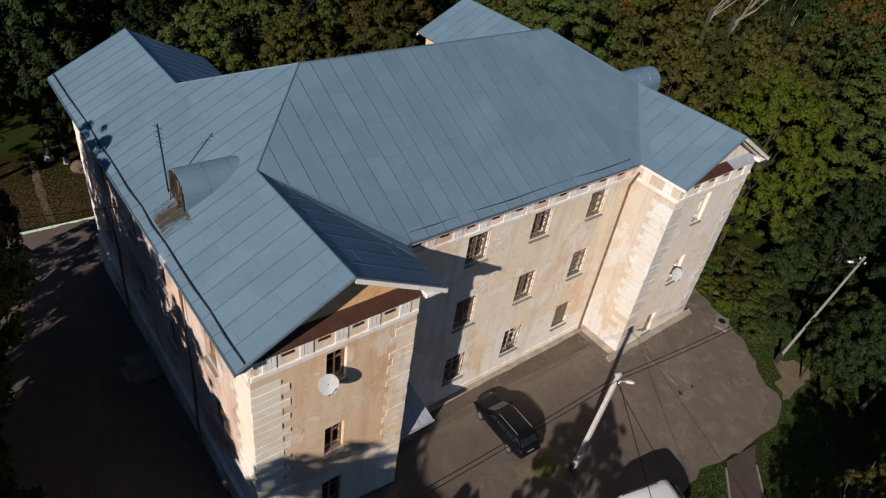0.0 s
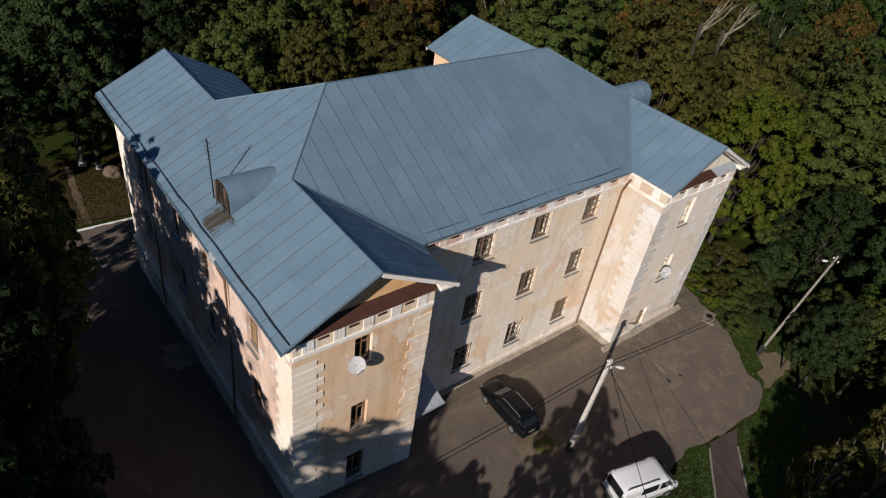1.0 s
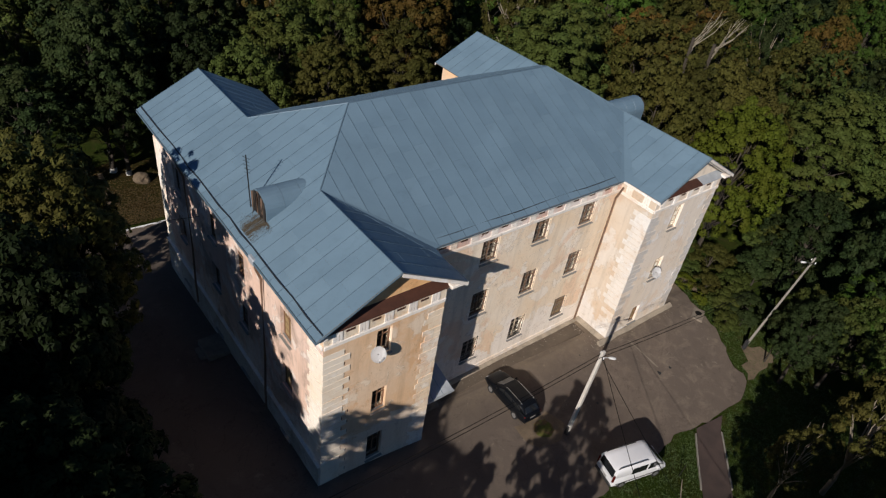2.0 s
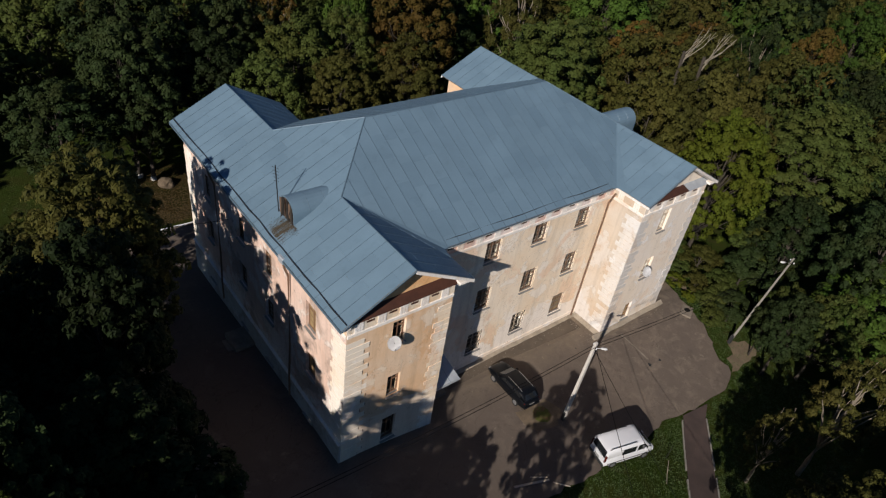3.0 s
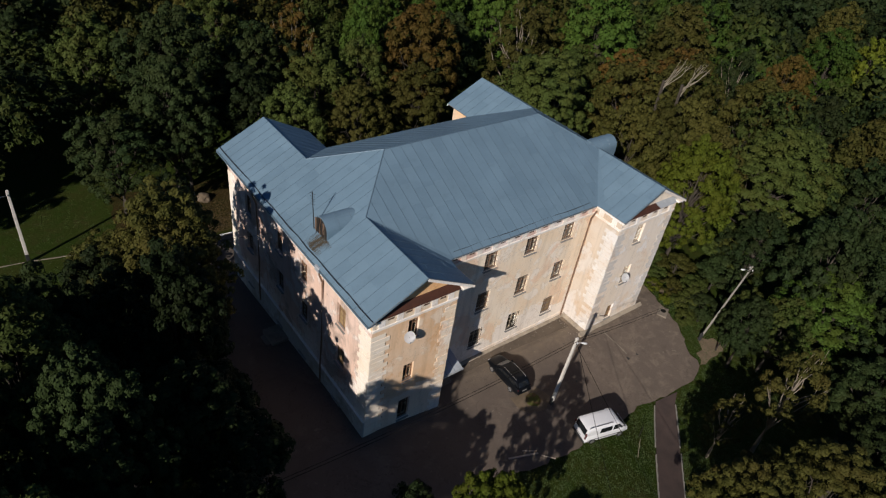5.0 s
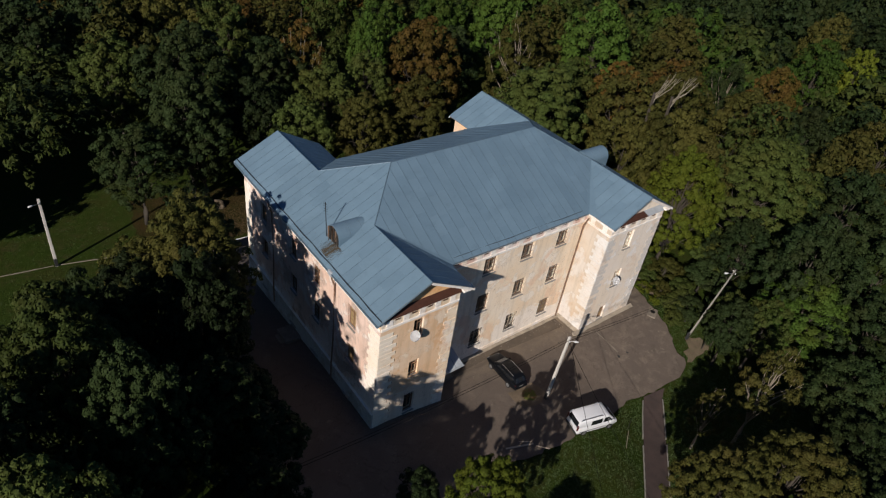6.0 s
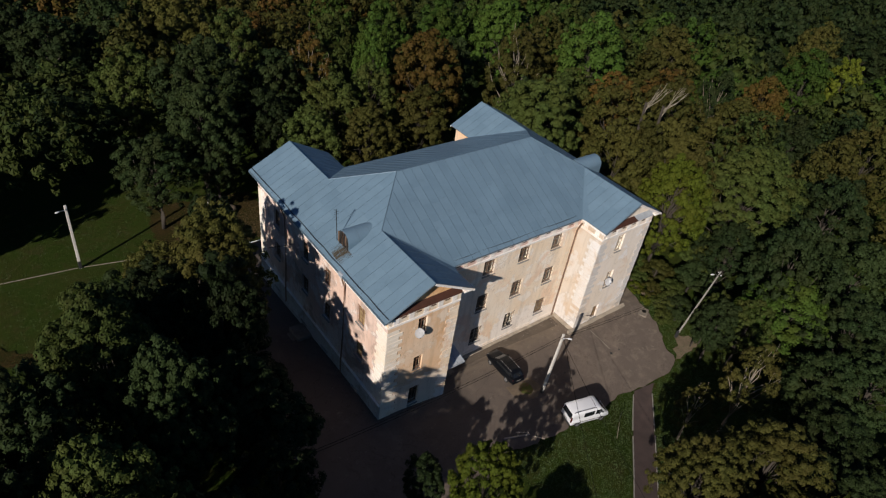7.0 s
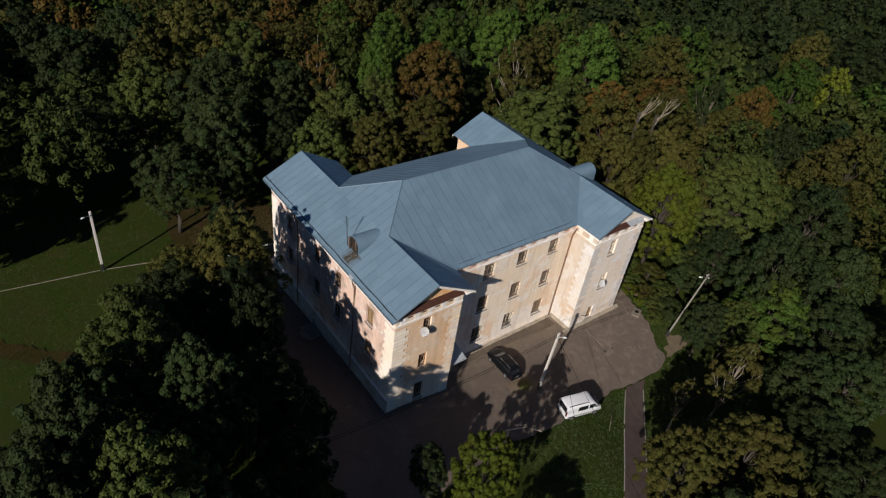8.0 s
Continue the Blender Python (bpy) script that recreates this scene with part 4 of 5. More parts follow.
# barrel dormers on the two hipped ends
def dormer(face_x, cy, s):
    """A half-round sheet-metal dormer with a weathered wooden face; s is the way into the roof."""
    zb, r, up = 14.1, 0.95, 1.15
    arc = [(cy - r, zb)] + [(cy - r * math.cos(math.pi * k / 12), zb + up + r * math.sin(math.pi * k / 12)) for k in range(13)] + [(cy + r, zb)]
    bm = bmesh.new()
    xs_ = [0.0, 1.1, 2.2, 3.4]
    prism(bm, [(face_x, y, z) for y, z in arc], (s * 3.4, 0, 0))
    part("dormer_hood", bm, M_ROOF, roof, "rounded sheet-metal dormer hood")
    for x in xs_[1:3]:
        part("dormer_seam", tubed([(face_x + s * x, y, z) for y, z in arc], 0.014, 5), M_SEAM, roof)
    # Near-black plate paints the recess's shade behind the boards; the hood is solid.
    inner = [(cy + (y - cy) * 0.93, zb + (z - zb) * 0.96) for y, z in arc]
    bm = bmesh.new()
    prism(bm, [(face_x - s * 0.004, y, z) for y, z in inner], (-s * 0.02, 0, 0))
    part("dormer_face", bm, M_OLDWOOD, roof, "near-black plate for the dark recess behind the boards")
    y0, k = cy - r + 0.05, 0
    while y0 < cy + r - 0.2:
        w = random.uniform(0.14, 0.26)
        ym = y0 + w / 2
        zt = zb + up + math.sqrt(max(r * r - (ym - cy) ** 2, 0)) - random.uniform(0.02, 0.16)
        lo = zb + random.choice((-0.1, -0.1, 0.3, 0.9))
        m = Matrix.Translation((0, ym, lo)) @ pose(0, 0, 0, random.uniform(-5, 5)) @ Matrix.Translation((0, -ym, -lo))
        part("dormer_board", boxed(face_x - s * 0.06, face_x - s * 0.03, y0, y0 + w - 0.02, lo, max(zt, lo + 0.4), m=m), (M_OLDWOOD, M_BARK, M_PIPE)[k % 3], roof, "weathered grey-brown board")
        y0, k = y0 + w, k + 1
    for k in range(3):
        y = cy + random.uniform(-0.7, 0.7)
        part("loose_stick", tubed([(face_x - s * random.uniform(0.15, 0.35), y, zb + 0.1), (face_x - s * 0.05, y + random.uniform(-0.5, 0.5), zb + random.uniform(1.4, 2.2))], 0.022, 5), M_BARK, roof, "loose stick against the dormer")


dormer(0.95, 8.85, 1)
dormer(LX - 0.1, 9.0, -1)

# rubbish and leaves by the dormer, washed down the slope in streaks
bm = bmesh.new()
rng = random.Random(5)
for k in range(22000):
    x, y = rng.gauss(0.45, 0.42), rng.gauss(8.25, 0.36)
    y += 0.35 * math.sin(x * 2.0) * (0.6 - x)
    if x < -0.2 or x > 0.95 or (noise.noise((x * 1.2, y * 5.0, 1.0)) < -0.1 and k % 4):
        continue
    z = EAVE + SX * (x - XW) + 0.022 + rng.uniform(0, 0.012)
    a = rng.uniform(-0.5, 0.5)
    s0 = rng.uniform(0.008, 0.024)
    d = Vector((math.cos(a) * s0, math.sin(a) * s0, math.cos(a) * s0 * SX))
    e = Vector((-math.sin(a) * s0 * 0.4, math.cos(a) * s0 * 0.4, rng.uniform(-0.006, 0.01)))
    o = Vector((x, y, z))
    bm.faces.new([bm.verts.new(p) for p in (o - d, o + e, o + d, o - e)])
tagged(new("leaf_litter", mesh_of("leaf_litter", bm, M_ROOFDIRT)), "brown fallen leaves and twigs on the roof", "leaf litter", kind="stuff")


# masts
def mast(x, y, h, lean, rods):
    z = EAVE + SX * (x - XW)
    ob = thing("tv_aerial", "thin rusty television aerial on the metal roof", "aerial", (x, y, z))
    part("pole", tubed([(0, 0, -0.05), (lean[0], lean[1], h)], 0.035, 6), M_IRON, ob)
    for k in range(rods):
        t = 1 - 0.05 - 0.07 * k
        c0 = Vector((lean[0] * t, lean[1] * t, h * t))
        part("rod", tubed([c0 + Vector((-0.1, 0.24 - 0.03 * k, 0)), c0 + Vector((0.1, -0.24 + 0.03 * k, 0))], 0.012, 5), M_IRON, ob)


mast(0.85, 9.75, 3.1, (0.05, 0.4), 5)


# rain pipes
def rain_pipe(pts):
    part("rain_pipe", tubed(pts, 0.075, 8), M_PIPE, building, "rusty brown rain pipe")


part("rain_head", boxed(-0.72, -0.4, 6.1, 6.75, 13.5, 13.95, bevel=0.06), M_PALESHEET, building, "battered pale sheet rain head at the eave")
for y in (6.5, 18.2):
    rain_pipe([(-0.5, y, 13.4), (-0.42, y, 13.0), (-0.16, y, 12.2), (-0.16, y, 6.0), (-0.26, y, 3.2), (-0.26, y, 1.3)])
rain_pipe([(XF - 0.45, REC - 0.45, 13.3), (XF - 0.5, REC - 0.15, 12.3), (XF - 0.5, REC - 0.13, 6.0), (XF - 0.5, REC - 0.13, 0.15)])


# lean-to awning over the entrance in the corner
bm = bmesh.new()
prism(bm, [(WN, 0.45, 3.0), (10.12, 0.38, 3.0), (10.05, REC - 0.05, 3.85), (WN, REC - 0.05, 3.85)], (0, 0, -0.05))
awning = part("awning", bm, M_PALESHEET, building, "small sloping sheet-metal awning over the entrance")
part("fascia", boxed(WN, 10.16, 0.33, 0.37, 2.88, 3.02), M_PALESHEET, awning)
for x in (8.45, 9.3):
    part("awning_seam", tubed([(x, 0.42, 3.012), (x, REC - 0.06, 3.862)], 0.014, 5), M_SEAM, awning)
for y in (0.65, 2.55):
    part("bracket", tubed([(WN, y, 2.0), (9.6, y, 2.95 + 0.33 * (y - 0.4) * 0.9)], 0.03, 6), M_IRON, awning)
part("doorstep", boxed(WN + 0.02, 10.2, 1.5, REC - 0.1, -0.1, 0.28, bevel=0.03), M_APRON, building, "low concrete step in the corner")
porch = part("side_porch", boxed(-1.7, -0.15, 12.5, 14.6, 0.0, 1.15, bevel=0.04), M_APRON, building, "raised concrete porch at the side entrance")
part("porch_step", boxed(-2.1, -1.7, 12.9, 14.2, 0.0, 0.85, bevel=0.03), M_APRON, porch)


# satellite dishes
def dish(x, z, r, aim):
    ob = thing("satellite_dish", "white satellite dish on a wall bracket", "satellite dish", (x, FY, z), group="dishes on the gable fronts")
    q = Vector(aim).normalized().to_track_quat("Z", "Y").to_matrix().to_4x4()
    c0 = Vector((-0.05, -0.5, 0.0))
    bm = bmesh.new()
    rings = []
    for k in range(5):
        rr = r * (k + 0.02) / 4
        rings.append([bm.verts.new((rr * math.cos(a * math.tau / 28), rr * 1.08 * math.sin(a * math.tau / 28), 0.22 * r * (rr / r) ** 2)) for a in range(28)])
    for r0, r1 in zip(rings, rings[1:]):
        for a in range(28):
            bm.faces.new((r0[a], r0[(a + 1) % 28], r1[(a + 1) % 28], r1[a]))
    bm.faces.new(rings[0])
    bmesh.ops.solidify(bm, geom=bm.faces[:], thickness=0.02)
    bmesh.ops.transform(bm, matrix=Matrix.Translation(c0) @ q, verts=bm.verts)
    part("reflector", bm, M_DISH, ob, smooth=True)
    part("arm", tubed([c0 + q.to_3x3() @ Vector((0, -r, 0.2)), c0 + q.to_3x3() @ Vector((0, -r * 0.5, r * 1.05))], 0.018, 6), M_IRON, ob)
    part("receiver", tubed([c0 + q.to_3x3() @ Vector((0, -r * 0.5, r * 1.0)), c0 + q.to_3x3() @ Vector((0, -r * 0.42, r * 1.2))], 0.04, 8), M_DISH, ob)
    part("bracket", tubed([(0, 0.0, -0.25), (0, -0.5, -0.2), c0], 0.03, 6), M_IRON, ob)


dish(2.98, 11.2, 0.42, (-0.35, -0.85, 0.5))
dish(29.0, 6.4, 0.42, (-0.35, -0.85, 0.5))


# ---- vehicles ----
def loft(bm, stations, ring):
    """Skins rings of points given by ring(station)."""
    rows = [[bm.verts.new(p) for p in ring(s)] for s in stations]
    k = len(rows[0])
    for a, b in zip(rows, rows[1:]):
        for i in range(k):
            bm.faces.new((a[i], a[(i + 1) % k], b[(i + 1) % k], b[i]))
    bm.faces.new(rows[0][::-1])
    bm.faces.new(rows[-1])
    bmesh.ops.recalc_face_normals(bm, faces=bm.faces)
    return bm


def body_ring(s):
    """Cross-section of a car body at x: half width, underside, waist and top, rounded."""
    x, w, z0, z1, tw = s
    zm = z0 + (z1 - z0) * 0.55
    half = [(w * 0.86, z0), (w * 0.98, z0 + 0.12), (w, zm), (w * 0.97, z0 + (z1 - z0) * 0.8), (w * 0.985 - (w - tw) * 0.55, z0 + (z1 - z0) * 0.955), (tw, z1), (tw * 0.55, z1 + 0.02)]
    return [(x, -a, z) for a, z in half] + [(x, a, z) for a, z in half[::-1]]


def vehicle(ob, length, width, paint, body, cabin, glass, wheels, rim_r):
    h = length / 2
    shell = part("body", loft(bmesh.new(), body, body_ring), paint, ob, smooth=True)
    top = part("cabin", loft(bmesh.new(), cabin, body_ring), paint, ob, smooth=True)
    for o in (shell, top):
        o.data.set_sharp_from_angle(angle=radians(38))
    for name, pts, push in glass:
        bm = bmesh.new()
        prism(bm, pts, push)
        part(name, bm, M_CARGLASS, ob)
    for x in wheels:
        for s in (-1, 1):
            bm = bmesh.new()
            tube(bm, [(x, s * (width / 2 - 0.2), 0.31), (x, s * (width / 2 + 0.01), 0.31)], 0.31, 20)
            w = part("tyre", bm, M_TYRE, ob)
            bm = bmesh.new()
            tube(bm, [(x, s * (width / 2 - 0.02), 0.31), (x, s * (width / 2 + 0.02), 0.31)], rim_r, 16)
            part("rim", bm, M_RIM, w)
    return shell


def estate_car(x, y, turn):
    ob = thing("estate_car", "black estate car with silver roof rails parked on asphalt", "car", (x, y, ground_z(x, y) + 0.03), turn)
    body = [(-2.24, 0.70, 0.42, 0.86, 0.60), (-2.1, 0.82, 0.28, 0.96, 0.72), (-1.5, 0.88, 0.22, 0.98, 0.78), (0.0, 0.89, 0.2, 0.96, 0.79), (0.95, 0.88, 0.2, 0.94, 0.77), (1.75, 0.84, 0.24, 0.84, 0.70), (2.12, 0.74, 0.3, 0.74, 0.60), (2.26, 0.62, 0.38, 0.62, 0.5)]
    cabin = [(-2.08, 0.72, 0.92, 1.0, 0.62), (-1.72, 0.74, 0.92, 1.36, 0.56), (-1.2, 0.75, 0.92, 1.43, 0.57), (0.0, 0.75, 0.92, 1.44, 0.57), (0.45, 0.75, 0.92, 1.38, 0.56), (1.12, 0.74, 0.92, 0.98, 0.62)]
    glass = [("windscreen", [(0.53, -0.52, 1.37), (0.53, 0.52, 1.37), (1.08, 0.62, 1.02), (1.08, -0.62, 1.02)], (0.02, 0, 0.025)),
             ("rear_window", [(-1.78, -0.5, 1.35), (-1.78, 0.5, 1.35), (-2.07, 0.58, 1.03), (-2.07, -0.58, 1.03)], (-0.025, 0, 0.02))]
    for s in (-1, 1):
        for a, b in ((-1.62, -0.82), (-0.74, 0.05), (0.12, 0.72)):
            top = 0.722
            e = b - (0.42 if b > 0.5 else 0)
            glass.append(("side_window", [(a, s * 0.738, 1.0), (b, s * 0.738, 1.0), (e, s * top, 1.33), (a, s * top, 1.33)], (0, s * 0.022, 0.006)))
    vehicle(ob, 4.5, 1.76, M_CARPAINT, body, cabin, glass, (-1.33, 1.33), 0.2)
    for s in (-1, 1):
        part("roof_rail", tubed([(-1.5, s * 0.55, 1.46), (-1.4, s * 0.55, 1.52), (0.1, s * 0.55, 1.53), (0.2, s * 0.55, 1.46)], 0.022, 6), M_SILVER, ob, "silver roof rail")
        part("door_mirror", boxed(0.66, 0.84, s * 0.84, s * 1.02, 0.98, 1.1, bevel=0.02), M_CARPAINT, ob)
        part("tail_lamp", boxed(-2.2, -2.1, s * 0.56, s * 0.76, 0.80, 0.9, bevel=0.02), M_REDLAMP, ob)
        part("headlamp", boxed(2.04, 2.2, s * 0.4, s * 0.66, 0.58, 0.7, bevel=0.02), M_CLEARLAMP, ob)
    part("number_plate", boxed(-2.27, -2.24, -0.24, 0.24, 0.6, 0.70), M_SILL, ob)
    part("front_bumper", boxed(2.1, 2.3, -0.7, 0.7, 0.34, 0.54, bevel=0.04), M_TRIMBLACK, ob)
    part("rear_bumper", boxed(-2.32, -2.1, -0.76, 0.76, 0.36, 0.58, bevel=0.04), M_CARPAINT, ob)
    return ob


def white_van(x, y, turn):
    ob = thing("minivan", "white minivan with black roof rails parked at the grass edge", "van", (x, y, ground_z(x, y) + 0.02), turn)
    body = [(-2.28, 0.82, 0.4, 1.04, 0.80), (-2.18, 0.89, 0.3, 1.08, 0.85), (-1.0, 0.92, 0.25, 1.10, 0.87), (0.9, 0.92, 0.25, 1.10, 0.86), (1.65, 0.89, 0.27, 1.04, 0.80), (2.1, 0.83, 0.3, 0.86, 0.7), (2.28, 0.70, 0.38, 0.68, 0.58)]
    cabin = [(-2.26, 0.86, 1.05, 1.16, 0.80), (-2.13, 0.87, 1.05, 1.84, 0.75), (-1.85, 0.87, 1.05, 1.95, 0.74), (-0.6, 0.88, 1.05, 1.98, 0.74), (0.75, 0.88, 1.05, 1.97, 0.75), (1.08, 0.87, 1.05, 1.89, 0.74), (1.85, 0.82, 1.03, 1.10, 0.72)]
    glass = [("windscreen", [(1.14, -0.67, 1.85), (1.14, 0.67, 1.85), (1.83, 0.73, 1.15), (1.83, -0.73, 1.15)], (0.03, 0, 0.035)),
             ("rear_window", [(-2.16, -0.66, 1.78), (-2.16, 0.66, 1.78), (-2.25, 0.72, 1.22), (-2.25, -0.72, 1.22)], (-0.03, 0, 0.01))]
    for s in (-1, 1):
        for a, b, e in ((-0.85, 0.32, 0.32), (0.5, 1.5, 1.02)):
            glass.append(("side_window", [(a, s * 0.868, 1.18), (b, s * 0.868, 1.18), (e, s * 0.845, 1.76), (a, s * 0.845, 1.76)], (0, s * 0.03, 0.008)))
    vehicle(ob, 4.55, 1.84, M_VANPAINT, body, cabin, glass, (-1.4, 1.42), 0.19)
    for s in (-1, 1):
        part("roof_rail", tubed([(-1.95, s * 0.7, 1.93), (-1.85, s * 0.7, 2.02), (0.25, s * 0.7, 2.04), (0.4, s * 0.7, 1.94)], 0.03, 6), M_TRIMBLACK, ob, "black roof rail")
        part("door_mirror", boxed(1.08, 1.26, s * 0.9, s * 1.1, 1.14, 1.36, bevel=0.03), M_VANPAINT, ob)
        part("tail_lamp", boxed(-2.3, -2.16, s * 0.76, s * 0.88, 0.86, 1.5, bevel=0.02), M_REDLAMP, ob)
        part("headlamp", boxed(2.02, 2.22, s * 0.48, s * 0.76, 0.66, 0.84, bevel=0.03), M_CLEARLAMP, ob)
        part("side_strip", boxed(-1.95, 1.6, s * 0.915, s * 0.935, 0.56, 0.63), M_TRIMBLACK, ob)
    part("number_plate", boxed(-2.31, -2.28, -0.26, 0.26, 0.7, 0.80), M_SILL, ob)
    part("front_bumper", boxed(2.08, 2.34, -0.76, 0.76, 0.34, 0.56, bevel=0.05), M_VANPAINT, ob)
    part("rear_bumper", boxed(-2.36, -2.16, -0.84, 0.84, 0.36, 0.62, bevel=0.05), M_TRIMBLACK, ob)
    return ob


estate_car(15.02, -0.75, 87.5)
white_van(18.25, -9.3, -14.8)


# ---- poles and cables ----
def lamp_post(x, y, h, lean, arms, label, group="lamp posts", stone=None):
    ob = thing("lamp_post", label, "lamp post", (x, y, ground_z(x, y)), group=group)
    bm = bmesh.new()
    top = Vector((lean[0], lean[1], h))
    a, b = (0.12, 0.085) if stone else (0.155, 0.12)
    r0 = [bm.verts.new((sx * a, sy * a * 0.8, -0.4)) for sx, sy in ((-1, -1), (1, -1), (1, 1), (-1, 1))]
    r1 = [bm.verts.new(top + Vector((sx * b, sy * b * 0.8, 0))) for sx, sy in ((-1, -1), (1, -1), (1, 1), (-1, 1))]
    for i in range(4):
        bm.faces.new((r0[i], r0[(i + 1) % 4], r1[(i + 1) % 4], r1[i]))
    bm.faces.new(r1)
    bm.faces.new(r0[::-1])
    bmesh.ops.bevel(bm, geom=bm.edges[:], offset=0.025, segments=1, affect="EDGES")
    part("post", bm, stone or M_POLE, ob)
    foot = Vector((top.x * 0.05, top.y * 0.05, 0.0))
    part("painted_foot", boxed(-0.165, 0.165, -0.135, 0.135, -0.05, 0.95, m=Matrix.Translation(foot), bevel=0.02), M_TRIMBLACK, ob, "dark painted foot of the post")
    for ax, ay in arms:
        s = top - Vector((0, 0, 0.7))
        e = s + Vector((ax, ay, 0.25))
        part("arm", tubed([s, s + Vector((ax * 0.5, ay * 0.5, 0.2)), e], 0.025, 6), M_SILVER, ob)
        bm = bmesh.new()
        d = Vector((ax, ay, 0)).normalized()
        loft(bm, [(0, 0.04), (0.12, 0.10), (0.36, 0.11), (0.48, 0.05)], lambda st: [e + d * st[0] + Vector((-d.y, d.x, 0)) * (st[1] * math.cos(k * math.tau / 10)) + Vector((0, 0, 0.7 * st[1] * math.sin(k * math.tau / 10))) for k in range(10)])
        part("lamp_head", bm, M_LAMPHEAD, ob, "white street lamp head", smooth=True)
    bm = bmesh.new()
    box(bm, -0.3, 0.3, -0.04, 0.04, -0.04, 0.04, m=Matrix.Translation(top - Vector((0, 0, 0.45))) @ pose(0, 0, 0, 0, 0, 60))
    part("cross_arm", bm, M_IRON, ob)
    for k in (-0.25, 0.25):
        c0 = top + Vector((0.5 * k, 0.866 * k, -0.41))
        part("insulator", tubed([c0, c0 + Vector((0, 0, 0.14))], 0.04, 8), M_DISH, ob)
    return ob, Vector((x, y, ground_z(x, y))) + top


_, top1 = lamp_post(16.5, -4.98, 8.4, (0.12, -0.3), [(0.3, -0.28)], "tall pale concrete lamp post in the yard")
# Darker stone than the other posts: dimming by the foliage is put into its colour.
_, top2 = lamp_post(37.1, -6.75, 9.9, (1.65, -0.85), [(-0.5, 0.3)], "concrete lamp post among trees, darkened for foliage shade", stone=M_CONCRETE)
_, top3 = lamp_post(-16.7, 35.2, 8.2, (0.1, 0.1), [(-0.6, -0.2)], "pale concrete lamp post on the lawn")


def cable(p, q, sag, label="thin black overhead cable"):
    a, b = Vector(p), Vector(q)
    pts = [a + (b - a) * (k / 18) - Vector((0, 0, sag * 4 * (k / 18) * (1 - k / 18))) for k in range(19)]
    tagged(new("cable", mesh_of("cable", tubed(pts, 0.02, 4), M_WIRE)), label, "cable", "overhead cables")


for o in (Vector((0.06, 0.11, -0.3)), Vector((-0.06, -0.11, -0.3))):
    cable(top1 + o, top2 + o, 0.5)
    cable(top1 + o, Vector((-14.0, -4.0, 8.4)) + o, 0.7)
cable(top1 + Vector((0, 0, -0.6)), (9.4, -23.0, 7.2), 0.3)
cable(top1 + Vector((0.2, 0, -0.6)), (3.8, -23.0, 7.4), 0.3)

cable((-0.05, 16.2, 10.3), (-12.0, 19.8, 10.4), 0.25)

# a broken branch lying on the grass, and the dark post beside it
ob = thing("branch", "thin pale broken branch leaning on the grass", "branch", (20.0, -12.4, ground_z(20.0, -12.4)))
part("stem", tubed([(-0.7, -0.5, 0.02), (0.0, 0.0, 0.12), (0.7, 0.55, 0.5)], [0.04, 0.035, 0.02], 6), M_BIRCH, ob)
ob = thing("broken_post", "short dark iron post on the grass", "post", (21.4, -11.4, ground_z(21.4, -11.4)))
part("shaft", tubed([(0, 0, -0.1), (-0.3, -0.1, 1.5)], 0.03, 6), M_IRON, ob)
part("crossbar", tubed([(-0.55, -0.2, 1.45), (-0.05, 0.0, 1.5)], 0.02, 6), M_IRON, ob)

# pale planks lying in the shade at the grass edge
for p, q, w in (((9.33, -7.31), (11.8, -8.21), 0.075), ((10.8, -7.35), (11.85, -8.0), 0.035), ((11.9, -8.5), (12.7, -9.4), 0.04)):
    d = Vector((q[0] - p[0], q[1] - p[1], 0))
    ob = thing("plank", "pale weathered plank lying at the asphalt edge", "plank", ((p[0] + q[0]) / 2, (p[1] + q[1]) / 2, ground_z(*p) + 0.03), math.degrees(math.atan2(d.y, d.x)), "fallen planks")
    part("board", boxed(-d.length / 2, d.length / 2, -w, w, 0.0, 0.05, bevel=0.008), M_PALEWOOD, ob)

# plaster rubble fallen from the walls
bm = bmesh.new()
rng = random.Random(21)
for k in range(210):
    if k % 3 == 0:
        x, y = XF - abs(rng.gauss(0, 0.9)) - 0.3, rng.uniform(-1.5, REC - 0.2)
    elif k % 3 == 1:
        x, y = rng.uniform(XF - 1.5, LX + 0.5), FY - 0.3 - abs(rng.gauss(0, 0.6))
    else:
        x, y = rng.uniform(12.0, XF), REC - 0.3 - abs(rng.gauss(0, 0.45))
    s = rng.uniform(0.012, 0.034)
    box(bm, -s, s, -s * 0.7, s * 0.7, 0.0, s * 0.6, m=pose(x, y, 0.035 + max(0, 0.45 - 0.75 * min(abs(y - FY) if x > XF else REC - y, 0.6)) * 0.4, rng.uniform(-20, 20), rng.uniform(-20, 20), rng.uniform(0, 180)))
tagged(new("rubble", mesh_of("rubble", bm, M_CHIPS)), "small crumbs of fallen pale plaster at the wall foot", "rubble", kind="stuff")

# manhole slab at the yard's edge
ob = thing("manhole_slab", "pale concrete manhole slab at the asphalt edge", "manhole", (36.3, -2.35, ground_z(36.3, -2.35)), 25)
part("slab", boxed(-0.8, 0.8, -0.5, 0.5, -0.1, 0.12, bevel=0.03), M_APRON, ob)
part("cover", tubed([(0.1, 0, 0.115), (0.1, 0, 0.15)], 0.28, 20), M_IRON, ob)


